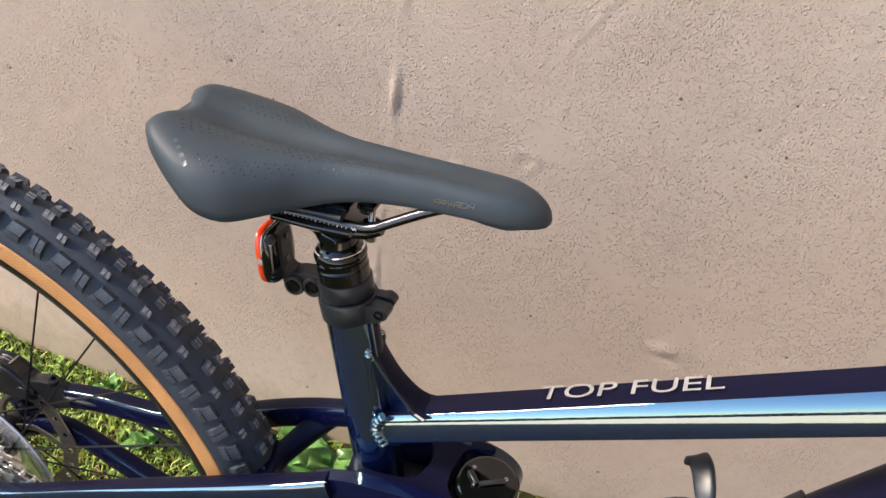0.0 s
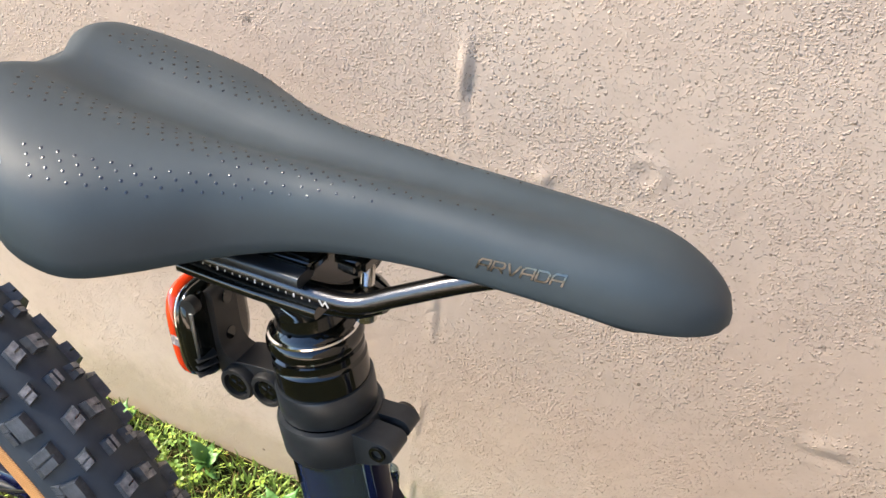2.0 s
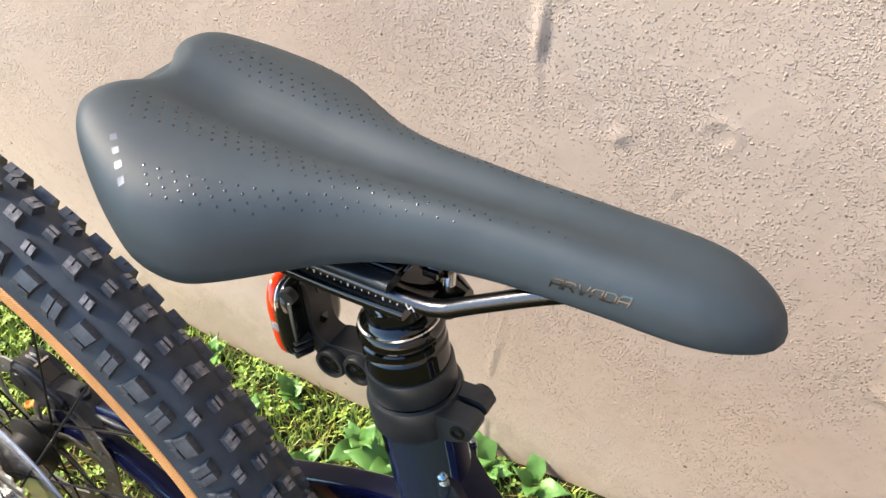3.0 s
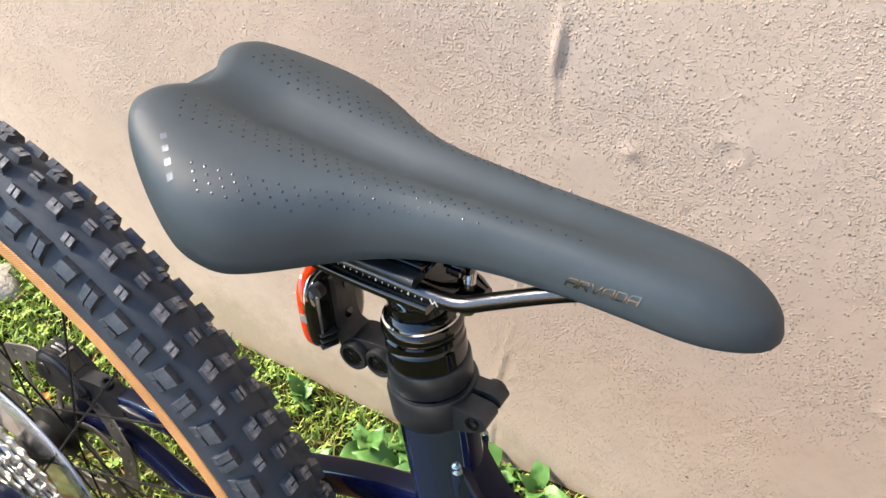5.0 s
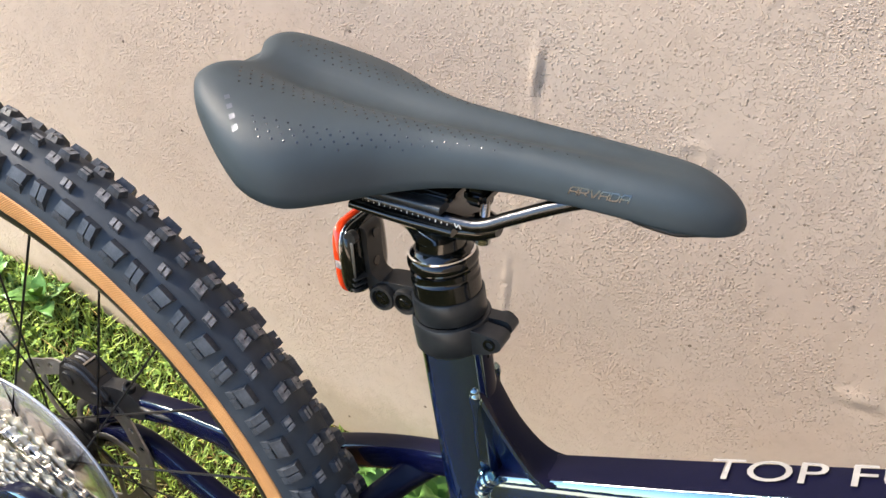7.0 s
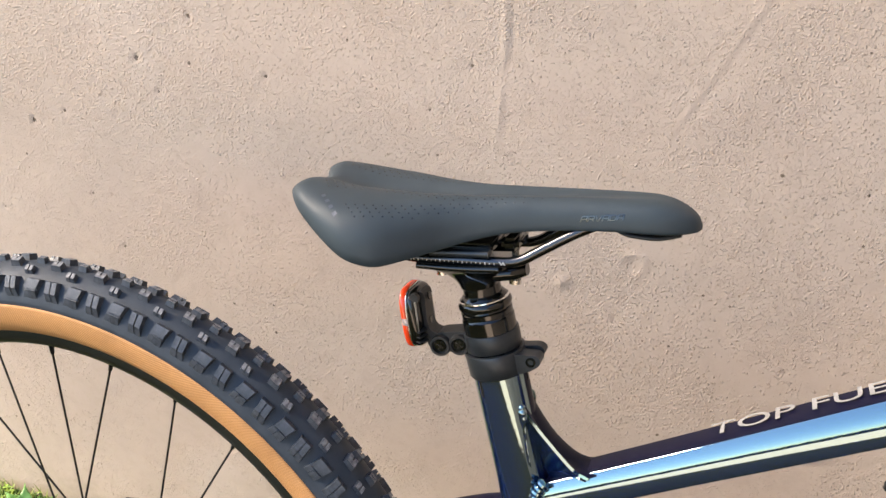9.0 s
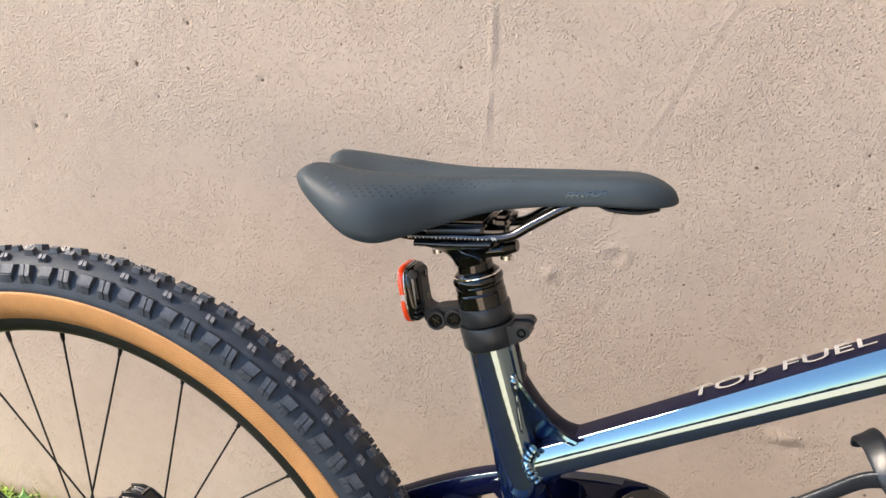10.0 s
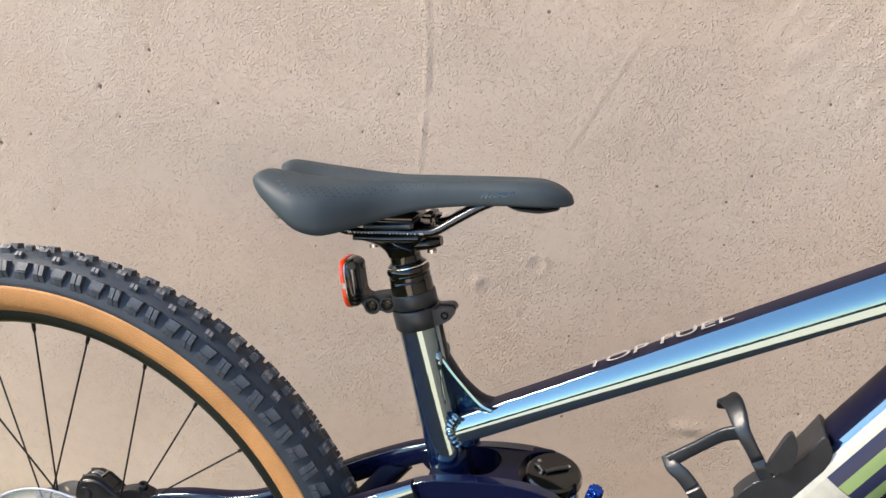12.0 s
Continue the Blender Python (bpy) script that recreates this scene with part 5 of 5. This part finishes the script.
def saddle_shape(x):
    """Half width, crest height, rim height, groove depth and groove width at x."""
    w, zt, zb = eased(x, HALF_X, HALF_Y), eased(x, CREST_X, CREST_Z), eased(x, RIM_X, RIM_Z)
    nose = max(0.0, (x - (NOSE - 0.030)) / 0.030)
    close = math.sqrt(max(0.0, 1 - nose ** 2.2))
    tail = max(0.0, 1 - (x - TAIL) / 0.016)
    shut = math.sqrt(max(0.0, 1 - tail ** 2))
    mid = zb + (zt - zb) * 0.1
    w *= close * (0.86 + 0.14 * shut)
    zt, zb = mid + (zt - mid) * close * shut, mid + (zb - mid) * close * (0.3 + 0.7 * shut)
    deep = np.interp(x, (0.289, 0.31, 0.335, 0.40, 0.45, 0.50, 0.54), (0.0066, 0.0078, 0.0098, 0.0092, 0.0066, 0.0030, 0.0)) * shut
    return w, zt, zb, deep, np.interp(x, (0.29, 0.35, 0.45, 0.52), (0.0175, 0.0150, 0.0098, 0.0083))


def saddle_point(x, f):
    """A point of the cover: f from 0 (middle) over 1 (rim) to 1.4 (turned under), for y >= 0."""
    w, zt, zb, deep, wide = saddle_shape(x)
    if f <= 1:
        a = f * math.pi / 2
        y, z = w * math.sin(a) ** 0.79, zb + (zt - zb) * max(0.0, math.cos(a)) ** 0.655
        z -= deep * math.exp(-(y / wide) ** 2)
    else:
        u = (f - 1) / 0.4
        y, z = w - (w * 0.5) * u ** 1.4 - 0.0015 * math.sin(min(1, u * 4) * math.pi / 2) * 0, zb - 0.0022 * math.sin(min(1.0, u * 2) * math.pi) + 0.006 * u * (1 - abs(2 * x - TAIL - NOSE) / (NOSE - TAIL))
    notch = 0.014 * math.exp(-(y / 0.017) ** 2) * max(0.0, 1 - (x - TAIL) / 0.05) ** 2
    return Vector((x + notch, y, z))


def build_cover():
    us = np.linspace(0, 1, 90)
    xs = TAIL + (NOSE - TAIL) * (0.5 - 0.5 * np.cos(np.pi * us)) * 0.35 + (NOSE - TAIL) * us * 0.65
    xs[-1] = NOSE - 0.00005
    fs = np.concatenate([np.linspace(0, 1, 30), np.linspace(1.05, 1.4, 8)])
    rings = []
    for x in xs:
        half = [saddle_point(x, f) for f in fs]
        ring = half + [Vector((p.x, -p.y, p.z)) for p in reversed(half[1:])]
        rings.append(ring)
    me = from_lists("saddle_cover", *skin(rings, True, True), COVER)
    bm = bmesh.new()
    bm.from_mesh(me)
    bmesh.ops.remove_doubles(bm, verts=bm.verts, dist=0.00002)
    bmesh.ops.recalc_face_normals(bm, faces=bm.faces)
    bm.to_mesh(me)
    bm.free()
    return piece("saddle_cover", me, saddle, "matt dark grey synthetic cover")


cover = build_cover()


def across(part_of):
    """The f of saddle_point at that part of the half width."""
    return math.asin(min(0.999, part_of) ** (1 / 0.79)) / (math.pi / 2)


def saddle_top(x, y):
    """Height and normal of the cover at x, y from above."""
    w = saddle_shape(x)[0]
    f = across(abs(y) / w)
    p = saddle_point(x, f)
    e = 0.0008
    q, r = saddle_point(x + e, across(abs(y) / saddle_shape(x + e)[0])), saddle_point(x, min(1, f + 0.01))
    n = Vector((e, 0, q.z - p.z)).cross(Vector((0, r.y - p.y, r.z - p.z)))
    if n.z < 0:
        n = -n
    n.normalize()
    return Vector((x, y, p.z)), Vector((n.x, n.y * (1 if y > 0 else -1), n.z))


def build_dots():
    verts, faces = [], []

    def dot(x, y, r):
        if abs(y) > saddle_shape(x)[0] * 0.97:
            return
        p, n = saddle_top(x, y)
        s = n.cross(Vector((1, 0, 0))).normalized()
        t = s.cross(n)
        b = len(verts)
        verts.append(p + n * 0.00030)
        for k in range(8):
            c = 2 * math.pi * k / 8
            verts.append(p + s * r * math.cos(c) + t * r * math.sin(c) + n * 0.00012)
        faces.extend((b, b + 1 + k, b + 1 + (k + 1) % 8) for k in range(8))

    for side in (-1, 1):
        for row, end in enumerate((0.452, 0.432, 0.412, 0.385)):
            for k, x in enumerate(np.arange(0.339 + 0.0028 * row, end, 0.0058)):
                y = np.interp(x, (0.338, 0.36, 0.383, 0.403, 0.426, 0.446, 0.466), (0.0475, 0.0430, 0.0348, 0.0263, 0.0211, 0.0188, 0.0168)) + row * np.interp(x, (0.338, 0.42), (0.0030, 0.0017))
                dot(x, side * y, 0.00062 * (1 - 2.6 * (x - 0.339)))
        for row, end in enumerate((0.486, 0.462, 0.436, 0.404)):
            for k, x in enumerate(np.arange(0.312 + 0.0026 * row, end, 0.0056)):
                y = np.interp(x, (0.309, 0.336, 0.364, 0.407, 0.447, 0.478), (0.0215, 0.0165, 0.0160, 0.0160, 0.0133, 0.011)) + row * np.interp(x, (0.31, 0.43), (0.0046, 0.0018))
                dot(x, side * y, 0.00066 * (1 - 2.2 * (x - 0.312)))
    ob = piece("dot_pattern", from_lists("dot_pattern", verts, faces, DOT), saddle, "rows of tiny glossy dots")
    ob["kind"] = "stuff"


build_dots()


def saddle_side(x, z):
    """Point on the near flank at x and height z, just proud of the cover."""
    lo, hi = 0.35, 1.0
    for _ in range(30):
        mid = (lo + hi) / 2
        if saddle_point(x, mid).z > z:
            lo = mid
        else:
            hi = mid
    p = saddle_point(x, lo)
    return Vector((p.x, -p.y - 0.00018, p.z + 0.00012))


# squarish one-line letters, in units of their own width and height
STROKES = {"A": (((0, 0), (0, 0.75), (0.22, 1), (1, 1), (1, 0)), ((0, 0.42), (1, 0.42))),
           "R": (((0, 0), (0, 1), (0.8, 1), (1, 0.82), (1, 0.55), (0.8, 0.42), (0, 0.42)), ((0.55, 0.42), (1, 0))),
           "V": (((0, 1), (0.42, 0), (0.58, 0), (1, 1)),),
           "D": (((0, 0), (0, 1), (0.78, 1), (1, 0.8), (1, 0.2), (0.78, 0), (0, 0)),)}


def stroke_word(name, word, width, height, thick, slant, mat, parent, place, label):
    """Raised lettering of even strokes, carried by place(u, v) onto its surface."""
    verts, faces = [], []
    wide = width / (len(word) + 0.28 * (len(word) - 1))
    for k, letter in enumerate(word):
        for line in STROKES[letter]:
            p = [Vector((k * wide * 1.28 + x * wide + slant * y * height, y * height)) for x, y in line]
            for a, b in zip(p, p[1:]):
                way = (b - a).normalized()
                out = Vector((-way.y, way.x)) * thick / 2
                steps = 4
                for i in range(steps + 1):
                    q = a - way * thick * 0.4 + (b - a + way * thick * 0.8) * i / steps
                    verts += [place(*(q + out)), place(*(q - out))]
                n = len(verts) - 2 * (steps + 1)
                faces += [(n + 2 * i, n + 2 * i + 1, n + 2 * i + 3, n + 2 * i + 2) for i in range(steps)]
    return piece(name, from_lists(name, verts, faces, mat), parent, label)


stroke_word("side_lettering", "ARVADA", 0.0258, 0.0032, 0.00062, 0.25, GLOSS_MARK, saddle, lambda u, v: saddle_side(0.4858 + u, 0.8050 + 0.0022 * u / 0.026 + v), "small raised glossy dark lettering")
for k in range(2, 6):
    f = k / 6
    x0, y0 = 0.3130 + 0.0250 * f, -0.0345 - 0.0220 * f
    verts = []
    for a in (0.0, 0.0026):
        for b in (0.0, 0.0052):
            p, n = saddle_top(x0 + a * 0.75 - b * 0.66 * 0.6, y0 - a * 0.66 - b * 0.30)
            verts.append(p + n * 0.0002)
    piece("brand_bar", from_lists("brand_bar", verts, [(0, 1, 3, 2)], SILVER_MARK, False), saddle, "silver printed bar")

for side in (-1, 1):
    line = [(0.330, side * 0.026, 0.806), (0.345, side * 0.0245, 0.790), (0.362, side * 0.0225, 0.7785), (0.376, side * 0.022, RAIL_Z), (0.405, side * 0.022, RAIL_Z), (0.434, side * 0.022, RAIL_Z), (0.447, side * 0.0215, 0.7775), (0.460, side * 0.020, 0.7845), (0.487, side * 0.0165, 0.7985), (0.515, side * 0.011, 0.808)]
    tube("saddle_rail", line, (0.0035, 0.0035), RAIL, saddle, "polished dark metal rail", 16, 2, 48)
    if side < 0:
        for k in range(18):
            x = 0.3775 + k * 0.0031
            block("scale_mark", (0.0004 if k % 5 else 0.0006, 0.0003, 0.0009 if k % 5 else 0.0015), (x, side * 0.0257, RAIL_Z - 0.0002), PRINT, saddle, "", 0.0001)
for x0 in (0.3718, 0.4345):
    for k in range(3):
        block("rail_mark", (0.0005, 0.0004, 0.0025), (x0 + 0.0011 * k, -0.0256, RAIL_Z + 0.0003), PRINT, saddle, "", 0.0001, (0, 30 if k % 2 else -30, 0))
base = slab("saddle_base", smooth_outline([(0.325, 0.806), (0.35, 0.801), (0.40, 0.801), (0.46, 0.8035), (0.485, 0.804), (0.485, 0.807), (0.42, 0.807), (0.34, 0.810)], 40), -0.012, 0.012, MATT_BLACK, saddle, "black plastic shell under the cover", 0.003)
tube("nose_shell", [(0.504, 0, 0.7975), (0.514, 0, 0.7948), (0.531, 0, 0.7930), (0.545, 0, 0.7942)], [(0.010, 0.0012), (0.013, 0.0022), (0.0115, 0.0022), (0.006, 0.0015)], MATT_BLACK, saddle, "black shell lip under the nose", 20, 3, 14)

# ---- lettering on the top tube ----
def on_top_tube(u, v):
    """Point on the flat top of the top tube, u along and v across from the near edge."""
    x = 0.5715 + 0.9173 * u
    y = -0.0030 + v
    h, w = np.interp(x, TT_X, TT_H), np.interp(x, TT_X, TT_W)
    drop = 0.0012 * max(0.0, (abs(y) - (w - 0.0062)) / 0.004) ** 2
    return Vector((x, y, 0.636 + 0.434 * (x - 0.55))) + Vector((-0.3981, 0, 0.9173)) * (h - drop + 0.00018)


lettering("top_tube_lettering", "TOP FUEL", 0.1275, 0.0152, WHITE, top_tube, on_top_tube, "white block lettering", 0.001, 0.0)

# broad stripes of the printed mark on the down tube's near flank
for mat, a, b, lo, hi in ((DECAL, -0.06, 0.36, 0.018, 0.026), (NAVY, 0.041, 0.36, 0.0078, 0.018), (LIME, 0.0415, 0.36, -0.0016, 0.0078), (NAVY, 0.042, 0.36, -0.011, -0.0016), (LIME, 0.0425, 0.36, -0.020, -0.011), (DECAL, -0.06, 0.041, -0.018, 0.018)):
    d, n = Vector((0.632, 0, 0.775)), Vector((-0.775, 0, 0.632))
    o = Vector((0.742, 0, 0.552))
    verts, faces = [], []
    for i in range(10):
        for j in range(5):
            s, q = a + (min(b, 0.18) - a) * i / 9, lo + (hi - lo) * j / 4
            yy = -0.0342 * (1 - (abs(q) / 0.0352) ** 2.5) ** (1 / 2.5) - 0.0006
            verts.append(o + d * s + n * q + Vector((0, yy, 0)))
    faces = [(i * 5 + j, i * 5 + j + 1, (i + 1) * 5 + j + 1, (i + 1) * 5 + j) for i in range(9) for j in range(4)]
    piece("printed_stripe", from_lists("printed_stripe", verts, faces, mat), down_tube, "broad printed stripe")

# ---- rear light on its bracket ----
light = new("rear_light")
light.matrix_basis = LEAN_ON_WALL
tagged(light, "small red bicycle light on a black bracket below the saddle", "rear light")


def light_ring(x, sy, sz, bow=0.0, z=0.7252):
    """Upright rounded ring of the lamp; bow: how far it bends to the rear at half height."""
    ring = []
    for t in np.linspace(0, 2 * math.pi, 48, endpoint=False):
        c, q = math.copysign(abs(math.cos(t)) ** 0.5, math.cos(t)), math.copysign(abs(math.sin(t)) ** 0.6, math.sin(t))
        ring.append((x - bow * (1 - q * q) - 0.10 * sz * q, sy * c, z + sz * q))
    return ring


lens = [light_ring(0.3590, 0.0150, 0.0195), light_ring(0.3586, 0.0170, 0.0211), light_ring(0.3588, 0.0180, 0.0219), light_ring(0.3596, 0.0184, 0.0221), light_ring(0.3636, 0.0186, 0.0219, 0.0008)]
piece("light_lens", from_lists("light_lens", *skin(lens), RED), light, "clear red lens")
strip = [light_ring(0.3584, 0.0150, 0.0050), light_ring(0.3585, 0.0176, 0.0064), light_ring(0.3594, 0.01855, 0.0068), light_ring(0.3634, 0.01880, 0.0068)]
piece("light_window", from_lists("light_window", *skin(strip), LAMP_WINDOW), light, "pale silvery middle of the lens")
piece("chrome_band", from_lists("chrome_band", *skin([light_ring(0.3636, 0.0187, 0.0218, 0.0008), light_ring(0.3643, 0.0187, 0.0215, 0.0008)]), CHROME), light, "thin chrome band")
body = [light_ring(0.3643, 0.0184, 0.0214, 0.0008), light_ring(0.3672, 0.0182, 0.0210), light_ring(0.3694, 0.0170, 0.0200), light_ring(0.3704, 0.0140, 0.0178)]
housing = piece("light_housing", from_lists("light_housing", *skin(body), GLOSS_BLACK), light, "black plastic housing")
for k in range(3):
    block("housing_rib", (0.0075, 0.0090, 0.0008), (0.3700, -0.0128, 0.7105 + k * 0.0038), MATT_BLACK, housing, "", 0.0003, (0, 8, -25))
block("housing_rail", (0.0016, 0.0014, 0.0240), (0.3694, -0.0160, 0.7280), ROTOR, housing, "", 0.0004, (0, -3, 0))
lathe("housing_lug", [(-0.002, 0.0), (-0.002, 0.0036), (0.002, 0.0036), (0.002, 0.0)], (0.3676, -0.0140, 0.7420), (0, 1, 0), MATT_BLACK, housing, n=16, caps=False)
arm = slab("light_bracket", smooth_outline([(0.3660, 0.7410), (0.3685, 0.7445), (0.3722, 0.7420), (0.3728, 0.7300), (0.3752, 0.7165), (0.3850, 0.7122), (0.3905, 0.7060), (0.3870, 0.6995), (0.3795, 0.6985), (0.3735, 0.7040), (0.3690, 0.7170), (0.3665, 0.7300)], 60), -0.0070, 0.0070, PLASTIC, light, "black plastic arm", 0.0022)
for z in (0.7395, 0.7215):
    lathe("bracket_hole", [(0.0, 0.0), (0.0, 0.0028), (0.0008, 0.0028), (0.0008, 0.0)], (0.3732, 0.0, z), (1, 0, 0.12), GLOSS_BLACK, arm, n=16, caps=False)
strap = slab("bracket_link", smooth_outline([(0.3790, 0.7125), (0.3900, 0.7160), (0.4040, 0.7160), (0.4040, 0.7030), (0.3950, 0.7000), (0.3860, 0.7030)], 40), -0.0075, 0.0075, PLASTIC, light, "black plastic link", 0.0018)
for x, z, y in ((0.3832, 0.7060, -0.0102), (0.3972, 0.7075, -0.0092)):
    lathe("bolt_boss", [(-0.004, 0.0078), (0.0, 0.0078), (0.0014, 0.0072), (0.0014, 0.0056), (-0.0012, 0.0054), (-0.0012, 0.0)], (x, y, z), (0, -1, 0), PLASTIC, light, n=28, caps=False)
    lathe("cross_bolt", [(-0.0012, 0.0), (-0.0012, 0.0046), (0.0004, 0.0042), (0.0006, 0.0)], (x, y, z), (0, -1, 0), GLOSS_BLACK, light, n=20, caps=False)
    for a in (25, 115):
        block("bolt_cross", (0.0062, 0.0006, 0.0014), (x, y - 0.0006, z), RAIL, light, "", 0.0002, (0, a, 0))
lathe("clamp_band", [(-0.0132, 0.0172), (-0.0130, 0.0192), (-0.0122, 0.0196), (-0.0010, 0.0196), (0.0, 0.0192), (0.0002, 0.0184)], SEAT, UP, CLAMP_GREY, light, "matt grey clamp band", 64, False)

# ---- bottle cage on the down tube ----
cage = new("bottle_cage")
cage.matrix_basis = LEAN_ON_WALL
tagged(cage, "empty matt black bottle cage on the down tube", "bottle cage")
tube("cage_spine", [(0.640, 0, 0.478), (0.690, 0, 0.541), (0.735, 0, 0.596), (0.754, 0, 0.624)], [(0.014, 0.003), (0.016, 0.0035), (0.020, 0.0035), (0.018, 0.003)], CAGE, cage, "flat spine plate", 20, 4, 20)
slab("cage_cheek", smooth_outline([(0.6887, 0.5647), (0.7007, 0.5822), (0.7128, 0.5885), (0.7290, 0.6000), (0.7390, 0.6115), (0.7502, 0.6275), (0.7552, 0.6215), (0.7571, 0.6115), (0.7498, 0.5943), (0.7287, 0.5687)], 44), -0.030, -0.012, CAGE, cage, "", 0.003)
CAGE_SIDE = (0.80, 0, 0.60)
tube("cage_arm", [(0.728, -0.020, 0.566), (0.7185, -0.026, 0.5760), (0.7094, -0.028, 0.5912), (0.6995, -0.028, 0.6109), (0.6925, -0.026, 0.6240), (0.6885, -0.016, 0.6335), (0.6850, -0.004, 0.6385), (0.6810, 0.006, 0.6370), (0.6785, 0.010, 0.6280)],
     [(0.0062, 0.0022), (0.0058, 0.0022), (0.0054, 0.0022), (0.0052, 0.0022), (0.0058, 0.0024), (0.0076, 0.0027), (0.0082, 0.0028), (0.0078, 0.0027), (0.006, 0.0024)], CAGE, cage, "arm that curls over", 16, 3.5, 44, side=CAGE_SIDE)
tube("cage_band", [(0.6935, -0.0245, 0.6235), (0.6780, -0.020, 0.6175), (0.6601, -0.017, 0.6044), (0.6379, -0.015, 0.5882)], [(0.0024, 0.0062), (0.0026, 0.0054), (0.0028, 0.0050), (0.0030, 0.0056)], CAGE, cage, "", 16, 3.5, 16)
tube("cage_leg", [(0.6350, -0.010, 0.5900), (0.6400, -0.019, 0.5850), (0.6497, -0.023, 0.5779), (0.6616, -0.023, 0.5596), (0.672, -0.014, 0.5350), (0.678, 0.0, 0.5270)], [(0.005, 0.0024), (0.0062, 0.0024), (0.0066, 0.0024), (0.0066, 0.0024), (0.0066, 0.0024), (0.006, 0.0024)], CAGE, cage, "", 16, 3.5, 30, side=CAGE_SIDE)
slab("cage_tongue", smooth_outline([(0.7104, 0.598), (0.7191, 0.6192), (0.7254, 0.6293), (0.7291, 0.6278), (0.7318, 0.6162), (0.7267, 0.5998)], 30), -0.036, -0.0285, CAGE, cage, "", 0.002)

# tread blocks last: many alike pieces
build_knobs()
